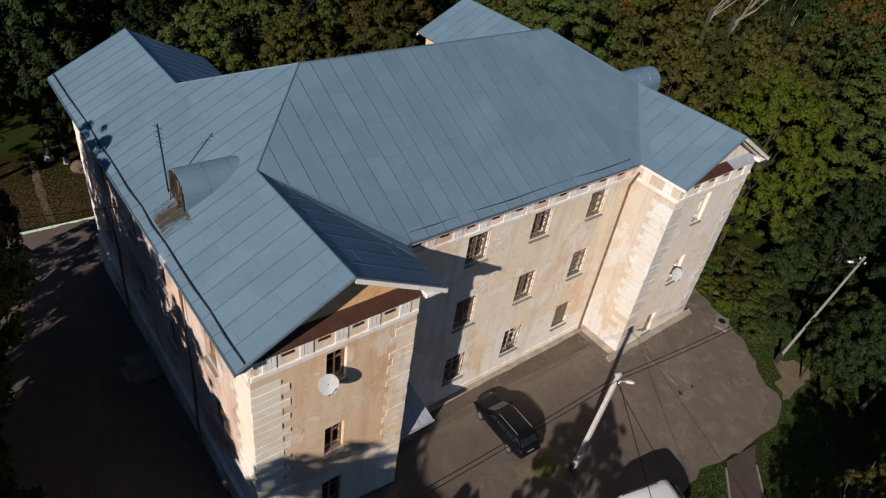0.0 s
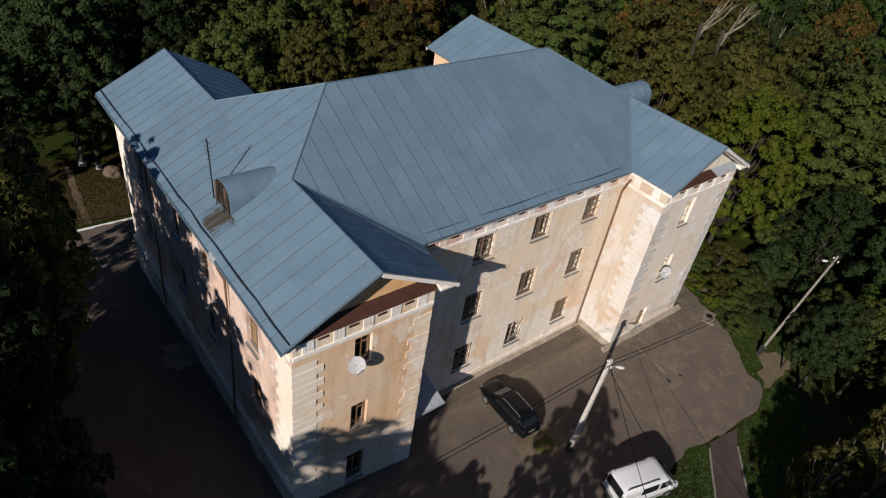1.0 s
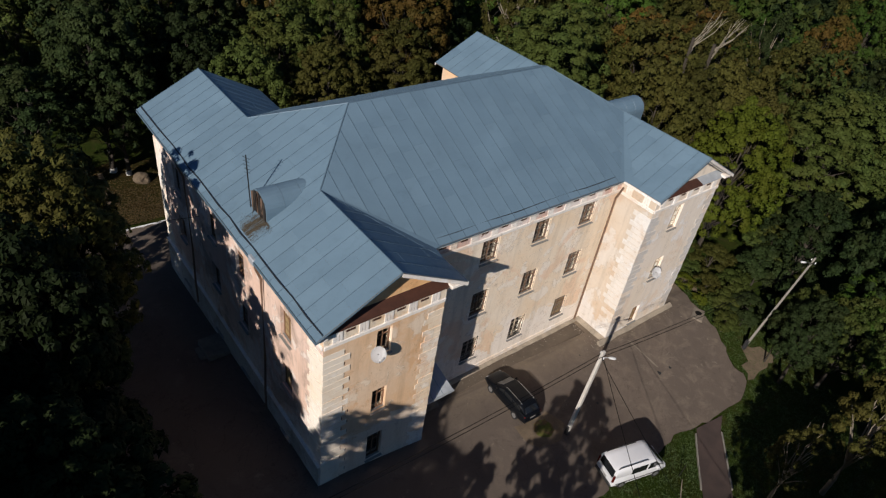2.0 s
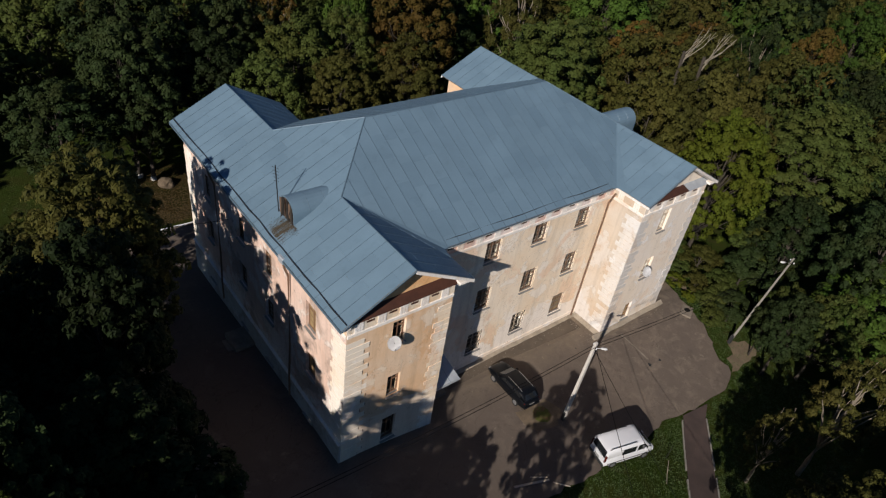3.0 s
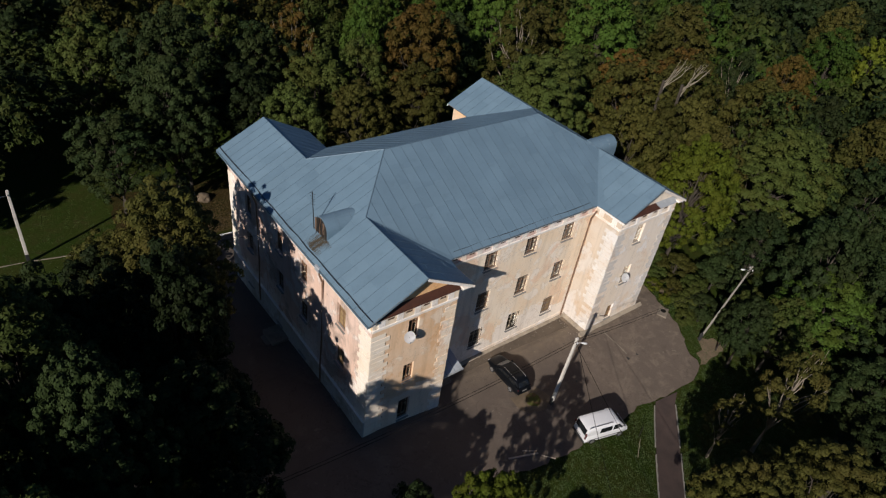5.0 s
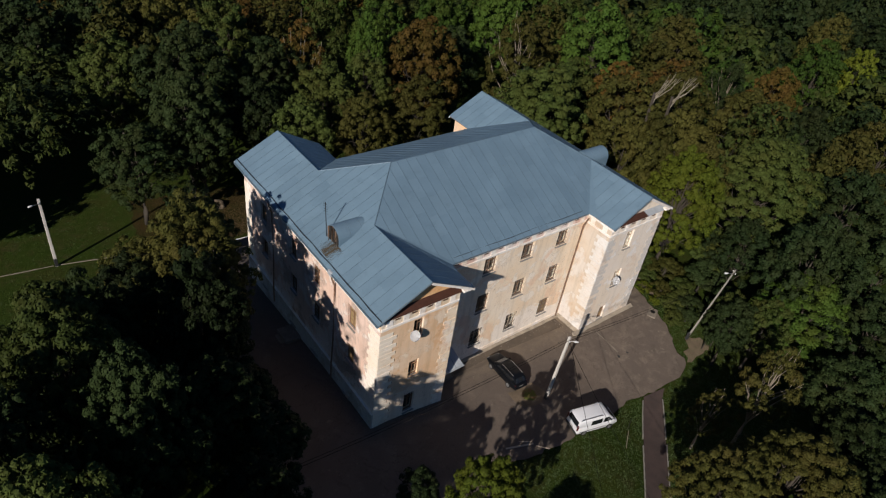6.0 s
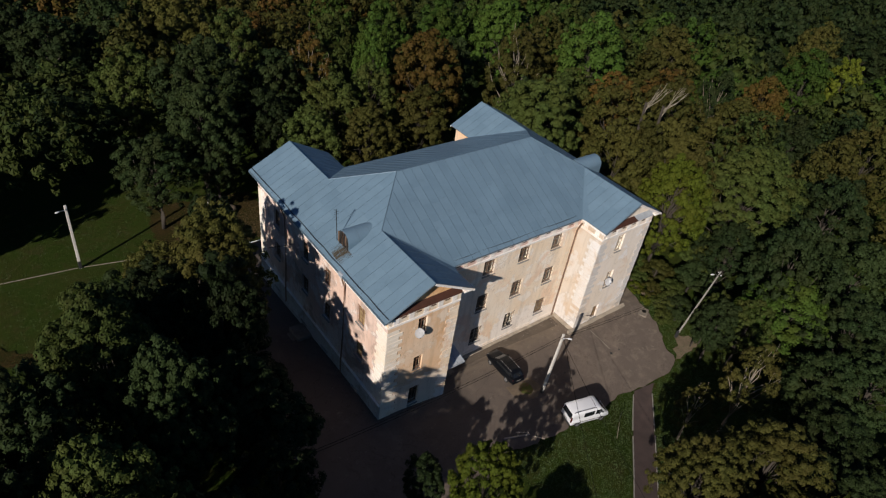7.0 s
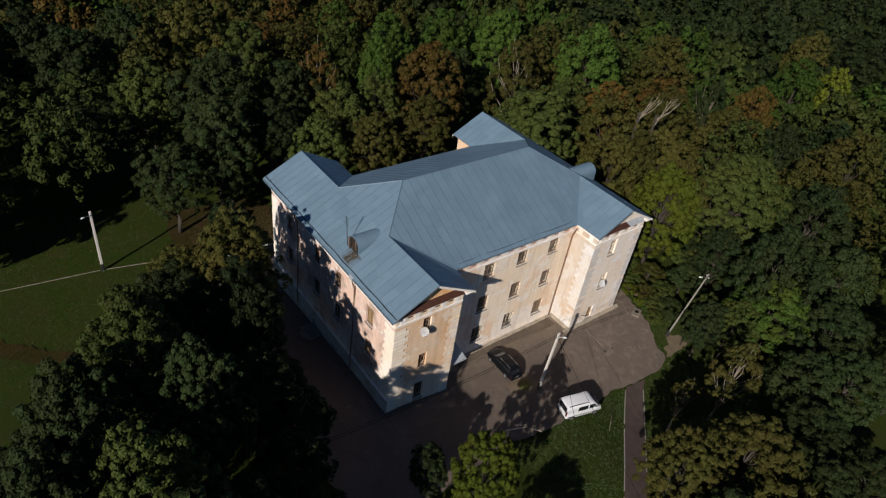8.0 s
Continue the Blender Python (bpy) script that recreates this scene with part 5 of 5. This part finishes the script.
# ---- trees ----
def crown_points(rng, h, r, base, blobs, per_blob, leaf, narrow=1.0, clump=(0.10, 0.20)):
    """Three-cornered leaf sprays of an uneven crown: many clumps spread over a lumpy envelope, most leaves on their outer skins."""
    cz, rz = (h + base) / 2, (h - base) / 2
    lump = rng.uniform(0.72, 1.12, 9)
    centres, sizes = [], []
    while len(centres) < blobs:
        d = rng.normal(size=3)
        d /= np.linalg.norm(d)
        k = rng.uniform(0.25, 1.0) ** 0.35
        if d[2] < -0.45 and rng.random() < 0.75:
            continue
        f = lump[int((math.atan2(d[1], d[0]) / math.tau + 0.5) * 8.99)] * (1.0 - 0.28 * max(d[2], 0) * (2 - narrow))
        b = r * rng.uniform(*clump)
        centres.append((d[0] * k * (r - b * 0.6) * f, d[1] * k * (r - b * 0.6) * f, cz + d[2] * k * (rz - b * 0.6) * (0.92 + 0.08 * f)))
        sizes.append(b)
    centres, sizes = np.array(centres), np.array(sizes)
    pick = rng.choice(blobs, blobs * per_blob, p=sizes ** 2 / (sizes ** 2).sum())
    cnt = len(pick)
    d = rng.normal(size=(cnt, 3))
    out = centres[pick] - np.array([0, 0, cz - rz * 0.3])
    out /= np.linalg.norm(out, axis=1)[:, None] + 1e-6
    d = d / np.linalg.norm(d, axis=1)[:, None] + out * 0.55 + np.array([0, 0, 0.25])
    d /= np.linalg.norm(d, axis=1)[:, None]
    shell = rng.uniform(0.45, 1.1, cnt) ** 0.6
    pos = centres[pick] + d * (sizes[pick] * shell)[:, None] * np.array([1.0, 1.0, 0.8])
    nrm = d + rng.normal(size=(cnt, 3)) * 0.24 + np.array([0, 0, 0.2])
    nrm /= np.linalg.norm(nrm, axis=1)[:, None]
    ref = rng.normal(size=(cnt, 3))
    t = np.cross(nrm, ref)
    t /= np.linalg.norm(t, axis=1)[:, None]
    s = np.cross(nrm, t)
    size = leaf * rng.uniform(0.55, 1.4, cnt)
    droop = nrm * (size * rng.uniform(-0.3, 0.3, cnt))[:, None]
    a, b = t * size[:, None], s * (size * 0.62)[:, None]
    tri = np.stack([pos - a * 0.8 + b, pos + a - droop, pos - a * 0.8 - b], axis=1)
    return tri.reshape(-1, 3), centres


def faces_mesh(name, pts, corners, material_list, index=None):
    """A mesh of loose faces, each with so many corners."""
    me = bpy.data.meshes.new(name)
    cnt = len(pts) // corners
    me.vertices.add(len(pts))
    me.vertices.foreach_set("co", np.ascontiguousarray(pts, dtype=np.float32).ravel())
    me.loops.add(len(pts))
    me.loops.foreach_set("vertex_index", np.arange(len(pts), dtype=np.int32))
    me.polygons.add(cnt)
    me.polygons.foreach_set("loop_start", np.arange(0, len(pts), corners, dtype=np.int32))
    for m in material_list:
        me.materials.append(m)
    if index is not None:
        me.polygons.foreach_set("material_index", np.ascontiguousarray(index, dtype=np.int32))
    me.update(calc_edges=True)
    return me


WORDS = {"deep": "shade-darkened green", "dark": "dark green", "green": "green", "lime": "bright yellow-green", "fresh": "fresh green", "olive": "olive autumn-tinged", "brown": "rusty brown autumn"}
models = {}


def tree_model(species, variant, sparse=False, plain=False, fine=False):
    """One tree 15 m high; its meshes are shared by the others of the kind."""
    key = (species, variant, sparse, plain, fine)
    if key in models:
        return models[key]
    rng = np.random.default_rng(sum(map(ord, species)) * 7 + variant * 31 + (5 if sparse else 0))
    h, r, base = 15.0, 5.0, 2.6
    blobs, per, leaf, clump = (120, 80, 0.135, (0.07, 0.15)) if sparse else (62, 70, 0.29, (0.14, 0.26)) if plain else (480, 80, 0.115, (0.05, 0.11)) if fine else (260, 62, 0.160, (0.07, 0.15))
    pts, centres = crown_points(rng, h, r, base, blobs, per, leaf, 1.0 + 0.3 * variant, clump)
    crown = faces_mesh("crown", pts, 3, [LEAF[species]])
    bm = bmesh.new()
    tube(bm, [(0, 0, -0.5), (0.1, 0.05, 2.0), (0.0, 0.15, 5.0), (0.15, 0.0, 8.5), (0.1, 0.1, 12.0)], [0.36, 0.28, 0.22, 0.14, 0.05], 9)
    for c0 in centres[:: 8 if sparse else 9]:
        z = max(2.2, c0[2] * rng.uniform(0.35, 0.6))
        s = Vector((0.05, 0.08, z))
        e = Vector(c0) * 1.1 if sparse else s.lerp(Vector(c0), 0.72)
        bend = Vector(rng.normal(0, 0.35, 3))
        tube(bm, [s, s.lerp(e, 0.4) + Vector((0, 0, 0.4)), s.lerp(e, 0.7) + bend, e], [0.11, 0.08, 0.06, 0.025] if sparse else [0.09, 0.06, 0.04, 0.02], 5)
    trunk = mesh_of("trunk", bm, M_LIMB if sparse else M_BARK, smooth=True)
    models[key] = (trunk, crown)
    return models[key]


def tree(x, y, h, r, species, variant=0, sparse=False, what="tree", plain=False, fine=False):
    trunk, crown = tree_model(species, variant, sparse, plain, fine)
    lab = "bushy shrub beside the yard" if what == "shrub" else "tall broadleaf tree" if h > 15 else "broadleaf park tree"
    extra = " with bare pale branches showing" if sparse else ""
    ob = thing(what, f"{WORDS[species]} {lab}{extra}", what, (x, y, ground_z(x, y) - 0.05), random.uniform(0, 360), "park trees" if what == "tree" else "shrubs")
    ob.matrix_world = ob.matrix_world @ Matrix.Diagonal((r / 5.0 * random.uniform(0.92, 1.08), r / 5.0, h / 15.0, 1))
    for name, me in (("trunk", trunk), ("crown", crown)):
        o = new(name, me)
        o.parent = ob
    return ob


# trees west of the building, which shade the yard and its long side
WEST = [
    (-19.7, 4.2, 21.0, 5.0, "green"), (-17.2, -0.8, 19.6, 3.8, "dark"), (-24.4, -0.7, 21.0, 4.8, "dark"), (-22.5, -6.7, 20.2, 4.6, "green"), (-26.9, -6.1, 21.0, 4.0, "dark"),
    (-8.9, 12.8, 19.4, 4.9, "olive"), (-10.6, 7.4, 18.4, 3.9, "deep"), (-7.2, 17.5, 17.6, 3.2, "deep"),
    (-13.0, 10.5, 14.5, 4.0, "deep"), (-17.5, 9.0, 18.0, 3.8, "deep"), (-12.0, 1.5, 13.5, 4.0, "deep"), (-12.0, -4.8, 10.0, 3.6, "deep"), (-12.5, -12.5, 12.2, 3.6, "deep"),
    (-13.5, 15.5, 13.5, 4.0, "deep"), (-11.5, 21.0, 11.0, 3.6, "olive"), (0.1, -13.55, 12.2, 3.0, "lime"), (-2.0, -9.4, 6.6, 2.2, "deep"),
]
# added trees beside and behind the flight, many unseen, placed to cast shade
SHADE_TREES = [
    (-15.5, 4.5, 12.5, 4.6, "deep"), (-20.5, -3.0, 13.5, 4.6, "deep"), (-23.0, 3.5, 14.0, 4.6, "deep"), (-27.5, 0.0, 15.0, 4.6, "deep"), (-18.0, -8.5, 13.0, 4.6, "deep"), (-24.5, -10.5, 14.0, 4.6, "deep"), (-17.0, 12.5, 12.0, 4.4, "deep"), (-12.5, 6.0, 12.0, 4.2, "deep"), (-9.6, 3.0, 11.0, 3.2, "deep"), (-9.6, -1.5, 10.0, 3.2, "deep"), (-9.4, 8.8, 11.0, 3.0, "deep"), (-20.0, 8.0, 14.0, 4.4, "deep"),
    (-25.5, -16.5, 19.5, 5.0, "dark"), (-21.5, -11.8, 20.2, 4.4, "dark"), (-5.0, -22.0, 10.0, 3.4, "dark"), (-38.0, 37.8, 22.0, 5.4, "dark"), (-45.0, 35.5, 23.0, 5.6, "dark"), (-42.0, 44.0, 22.0, 6.0, "dark"), (-34.5, 43.5, 20.0, 5.4, "dark"), (-35.0, 51.0, 20.0, 5.5, "dark"), (-30.0, 54.0, 20.0, 6.0, "dark"),
    (-41.0, 52.0, 21.0, 6.0, "dark"), (-27.0, 64.0, 20.0, 6.0, "dark"), (-36.0, 62.0, 20.0, 6.0, "dark"), (-22.0, 74.0, 20.0, 6.0, "dark"),
]
# the wood's edge behind the lane
NORTH = [
    (2.9, 48.1, 20.0, 6.1, "dark"), (-4.2, 54.8, 17.5, 5.2, "green"), (-10.7, 67.0, 18.0, 6.1, "dark"), (-6.6, 38.6, 13.0, 4.8, "dark"), (1.1, 40.2, 13.0, 3.6, "dark"), (12.2, 60.6, 19.0, 5.2, "green"), (0.0, 41.3, 17.0, 5.0, "dark"),
    (6.8, 68.4, 20.0, 5.9, "olive"), (-1.8, 71.1, 19.0, 5.8, "dark"), (-13.8, 75.9, 18.0, 5.6, "dark"), (8.5, 42.0, 15.0, 4.6, "deep"), (19.0, 42.9, 15.0, 5.1, "green"), (29.8, 50.5, 18.0, 3.4, "fresh"),
    (33.6, 42.1, 20.0, 5.9, "brown"), (30.0, 37.0, 14.0, 4.6, "olive"), (13.0, 37.5, 13.5, 4.2, "green"), (20.5, 36.0, 13.5, 4.2, "olive"), (25.0, 43.5, 15.5, 4.4, "green"), (14.0, 50.0, 16.5, 5.0, "dark"), (37.3, 59.3, 19.0, 5.0, "fresh"), (47.3, 56.8, 19.0, 5.0, "fresh"), (55.7, 51.5, 20.0, 5.2, "fresh"),
]
# behind the far end
EAST = [
    (38.2, 22.6, 20.0, 7.3, "green"), (62.0, 35.1, 22.0, 7.0, "fresh"), (50.8, 19.9, 18.5, 6.0, "olive"), (62.9, 18.7, 18.0, 5.4, "olive"), (84.3, 35.3, 18.0, 5.8, "olive"), (43.0, 3.1, 17.2, 5.0, "lime"), (48.6, 5.0, 16.4, 4.2, "olive"), (47.0, -4.5, 11.5, 4.0, "dark"), (44.0, 13.0, 16.5, 4.6, "olive"),
    (53.2, -0.8, 18.2, 7.6, "green"), (79.1, 13.2, 18.0, 4.2, "brown"), (97.6, 15.8, 19.0, 5.4, "fresh"), (72.3, 4.1, 17.0, 5.0, "deep"), (103.0, 11.6, 19.0, 3.6, "lime"), (123.6, 17.8, 20.0, 7.9, "deep"),
    (120.4, 24.7, 19.0, 5.6, "olive"), (59.1, -8.8, 18.0, 5.8, "dark"), (79.8, -4.2, 18.0, 5.0, "olive"), (70.0, 12.0, 16.5, 5.0, "olive"), (44.5, 30.5, 15.5, 5.0, "dark"), (52.0, 29.0, 16.5, 5.2, "green"), (41.0, 45.0, 17.0, 5.2, "dark"), (55.0, 41.5, 17.5, 5.2, "olive"), (57.5, 26.0, 16.5, 4.8, "brown"), (47.8, 12.0, 16.8, 4.2, "olive"), (52.8, 11.2, 16.4, 4.0, "olive"),
]
# beside the footpath and the lamp post
SOUTH = [
    (45.6, -11.9, 17.5, 4.8, "dark"), (44.0, -13.9, 11.5, 5.6, "fresh"), (36.6, -10.6, 9.3, 2.8, "dark"), (39.0, -12.6, 9.8, 3.0, "green"), (37.9, -21.7, 10.0, 4.2, "dark"), (41.4, -24.8, 11.0, 4.4, "dark"),
    (14.9, -22.0, 12.6, 4.0, "olive"), (21.5, -24.4, 13.2, 4.8, "olive"), (19.6, -21.4, 10.5, 3.0, "olive"), (27.0, -29.0, 9.5, 3.8, "deep"), (32.5, -25.5, 9.5, 4.2, "deep"), (13.5, -27.0, 11.5, 4.0, "dark"), (19.0, -30.0, 11.0, 4.4, "olive"),
    (33.0, -32.0, 9.0, 4.2, "deep"), (46.0, -20.0, 12.5, 5.0, "dark"), (50.0, -28.0, 13.0, 5.5, "dark"), (53.0, -16.0, 15.0, 5.0, "dark"),
]
SPARSE = [(19.4, 51.3, 18.0, 4.4, "brown"), (47.4, 37.2, 21.0, 5.5, "olive"), (75.8, 18.8, 18.0, 4.0, "dark"), (29.4, -17.9, 13.0, 3.2, "olive"), (25.2, -16.0, 8.0, 2.2, "olive")]
TREES = WEST + NORTH + EAST + SOUTH
FINE = WEST[:6] + [t for t in EAST if t[4] == "lime" and t[0] < 60 or t[3] > 7.2 and t[0] < 60] + [t for t in WEST if t[4] == "lime"] + [t for t in SOUTH if t[4] == "olive" and t[2] > 12]
for k, t in enumerate(TREES):
    tree(*t, k % 2 if t in FINE else k % 3, fine=t in FINE)
for x, y, h, r, sp in SHADE_TREES:
    tree(x, y, h, r, sp, 0, plain=True)
for x, y, h, r, sp in SPARSE:
    tree(x, y, h, r, sp, 0, True)
SHRUBS = [
    (36.8, -4.6, 2.2, 1.4, "green"), (38.2, -3.2, 2.8, 1.6, "green"), (39.2, -5.0, 3.5, 2.0, "dark"), (38.8, -1.0, 2.6, 1.5, "olive"), (40.5, 4.0, 3.6, 2.0, "green"), (40.5, -9.2, 6.5, 2.8, "green"), (40.6, -2.4, 3.4, 2.0, "green"),
    (41.5, 0.6, 3.8, 2.2, "olive"), (44.5, -2.6, 5.0, 2.6, "dark"), (47.5, -1.5, 6.5, 3.4, "green"), (37.6, -8.6, 7.4, 1.5, "dark"), (39.0, -8.8, 8.4, 1.8, "green"), (42.5, -7.0, 5.5, 2.8, "dark"), (38.2, 0.8, 1.4, 1.1, "lime"), (37.8, -1.6, 1.3, 1.0, "lime"), (39.8, 1.6, 2.2, 1.5, "green"), (39.9, 5.6, 3.0, 1.9, "green"), (40.3, 7.6, 3.4, 2.0, "olive"), (38.9, 3.4, 1.6, 1.2, "green"),
]
for x, y, h, r, sp in SHRUBS:
    tree(x, y, h, r, sp, 0, what="shrub", plain=True)


# limewashed trunk feet of the two trees behind the lane, and the stump beside them
for ob in [o for o in bpy.data.objects if o.name.startswith("tree") and 40.1 < o.location.y < 42 and -0.2 < o.location.x < 1.3]:
    ly = ob.matrix_world.to_scale()[2]
    part("whitewash", tubed([(0, 0, 0), (0.02, 0.01, 0.5 / ly)], [0.385, 0.35], 10), M_POLE, ob, "whitewashed trunk foot")
bm = bmesh.new()
bmesh.ops.create_icosphere(bm, subdivisions=3, radius=0.8)
for v in bm.verts:
    v.co *= 1.0 + 0.35 * noise.noise(v.co * 1.7) + 0.1 * noise.noise(v.co * 5.0)
    v.co.z = max(v.co.z * 0.75 + 0.2, -0.15)
ob = new("tree_stump", mesh_of("tree_stump", bm, M_SOIL))
ob.matrix_world = pose(1.9, 38.6, 0.0)
tagged(ob, "rough brown uprooted stump on the leafy lawn", "stump")


# dead tree whose bare pale limbs lean one way
def bare_tree(x, y, h, spread, lean, seed):
    rng = random.Random(seed)
    ob = thing("bare_tree", "leafless dead tree with pale leaning branches", "tree", (x, y, ground_z(x, y)), 0, "dead trees")
    fork = h * 0.84
    part("trunk", tubed([(0, 0, -0.3), (0.1, 0.1, fork * 0.5), (0, 0.2, fork)], [0.3, 0.24, 0.18], 8), M_BARK, ob)
    side = Vector((-lean[1], lean[0], 0)).normalized()
    for k in range(6):
        off = side * spread * rng.uniform(-0.6, 0.6) + Vector((lean[0], lean[1], 0)) * (k / 5 - 0.3)
        s = Vector((0, 0.2, fork * rng.uniform(0.86, 1.0)))
        tip = Vector((lean[0], lean[1], 0)) * rng.uniform(0.7, 1.3) + off + Vector((0, 0, h * rng.uniform(0.9, 1.0)))
        mid = s.lerp(tip, 0.55) + off * 0.4
        limb = part("limb", tubed([s, mid, tip], [0.06, 0.045, 0.016], 6), M_BIRCH, ob)
        for j in range(2):
            p = mid.lerp(tip, rng.uniform(0.1, 0.7))
            q = p + (tip - mid).normalized() * rng.uniform(0.5, 1.0) + Vector((rng.uniform(-0.3, 0.3), rng.uniform(-0.5, 0.5), 0.2))
            part("twig", tubed([p, q], [0.035, 0.014], 5), M_BIRCH, limb)


bare_tree(50.6, 15.2, 20.2, 0.9, (0.9, -0.8), 1)
bare_tree(54.0, 14.6, 19.2, 0.8, (1.1, -0.9), 4)


# the woods farther off
def far_woods():
    rng = np.random.default_rng(11)
    taken = [(t[0], t[1], t[3]) for t in TREES + SPARSE + SHADE_TREES]
    species = ["dark", "green", "olive", "brown", "fresh"]
    near_shapes = [crown_points(np.random.default_rng(50 + k), 15.0, 5.4, 3.0, 118, 20, 0.265, 1.2, (0.08, 0.17))[0] for k in range(5)]
    far_shapes = [crown_points(np.random.default_rng(70 + k), 15.0, 5.4, 3.0, 60, 24, 0.42, 1.2, (0.10, 0.2))[0] for k in range(5)]
    spots = []
    for _ in range(9000):
        x, y = rng.uniform(-70, 300), rng.uniform(-60, 175)
        if -12 < x < 62 and -40 < y < 47:
            continue
        if x < -4 and y < 47 + 0.25 * x and y > -40:
            continue
        if x < 62 and y < -4 and (x < 34 or y < -28):
            continue
        if y > 150 - 0.25 * x + 60 or y < -30 - 0.0 * x:
            continue
        if any((x - a) ** 2 + (y - b) ** 2 < (1.6 + c0) ** 2 for a, b, c0 in taken):
            continue
        gap = 6.8 if x < 110 else 9.0
        if any((x - a) ** 2 + (y - b) ** 2 < gap * gap for a, b in spots):
            continue
        spots.append((x, y))
        if len(spots) > 620:
            break
    pts, idx = [], []
    for x, y in spots:
        q = (near_shapes if math.hypot(x + 24, y + 32) < 125 else far_shapes)[rng.integers(5)]
        a = rng.uniform(0, math.tau)
        s, h = rng.uniform(0.8, 1.2), rng.uniform(0.9, 1.25)
        ca, sa = math.cos(a) * s, math.sin(a) * s
        pts.append(np.stack([q[:, 0] * ca - q[:, 1] * sa + x, q[:, 0] * sa + q[:, 1] * ca + y, q[:, 2] * h], axis=1))
        tone = noise.noise((x * 0.03, y * 0.03, 3.0)) + rng.uniform(-0.45, 0.45)
        # Dimming towards the view's far corner is put into the leaf colours.
        tone -= 0.012 * max(0.0, x - 75.0)
        k = 3 if tone > 0.52 else 2 if tone > 0.10 else 4 if tone > -0.10 else 1 if tone > -0.38 else 0
        idx.append(np.full(len(q) // 3, k))
    me = faces_mesh("woods", np.concatenate(pts), 3, [LEAF[k] for k in species], np.concatenate(idx))
    tagged(new("woods", me), "dense mixed autumn woods stretching behind the building", "woods", kind="stuff")


far_woods()


# ---- grass ----
def grass(name, spots, label):
    rng = np.random.default_rng(len(spots))
    pts = []
    for (x0, x1, y0, y1), cnt in spots:
        for _ in range(cnt):
            x, y = rng.uniform(x0, x1), rng.uniform(y0, y1)
            if inside(WAY, x, y):
                continue
            if inside(LOT, x, y):
                continue
            z = ground_z(x, y) - 0.06
            for _k in range(5):
                a = rng.uniform(0, math.tau)
                w, h = rng.uniform(0.014, 0.032), rng.uniform(0.04, 0.11)
                dx, dy = math.cos(a) * w, math.sin(a) * w
                lx, ly = rng.normal(0, 0.08, 2)
                pts += [(x - dx, y - dy, z), (x + dx, y + dy, z), (x + dx * 0.3 + lx, y + dy * 0.3 + ly, z + h), (x - dx * 0.3 + lx, y - dy * 0.3 + ly, z + h)]
                x, y = x + rng.normal(0, 0.12), y + rng.normal(0, 0.12)
    me = faces_mesh(name, np.array(pts), 4, [M_GRASS])
    tagged(new(name, me), label, "grass", kind="stuff")


def inside(poly, x, y):
    hit = False
    for (x0, y0), (x1, y1) in zip(poly, poly[1:] + poly[:1]):
        if (y0 > y) != (y1 > y) and x < (x1 - x0) * (y - y0) / (y1 - y0) + x0:
            hit = not hit
    return hit


grass("grass", [((8, 26, -24, -9), 6000), ((22, 40, -20, -8), 4500), ((34, 42, -9, 6), 4000), ((-36, -5, 18, 48), 2600)], "rough green grass beside the yard and path")

# leaves lying on the lawn behind the lane
rng = np.random.default_rng(3)
pts = []
for _ in range(5200):
    x, y = rng.uniform(-6, 6), 31.8 + abs(rng.normal(0, 4.0))
    a, w = rng.uniform(0, math.tau), rng.uniform(0.05, 0.11)
    dx, dy = math.cos(a) * w, math.sin(a) * w
    z = ground_z(x, y) + 0.03
    pts += [(x - dx, y - dy, z), (x - dy * 0.6, y + dx * 0.6, z + rng.uniform(0, 0.05)), (x + dx, y + dy, z + 0.01), (x + dy * 0.6, y - dx * 0.6, z + rng.uniform(0, 0.05))]
tagged(new("fallen_leaves", faces_mesh("fallen_leaves", np.array(pts), 4, [M_FALLEN])), "yellow and brown fallen leaves scattered on the lawn", "leaves", kind="stuff")

# ---- roof sheets, last ----
for kind, m, flat in sheet_jobs:
    roof_sheets(kind, m, flat)
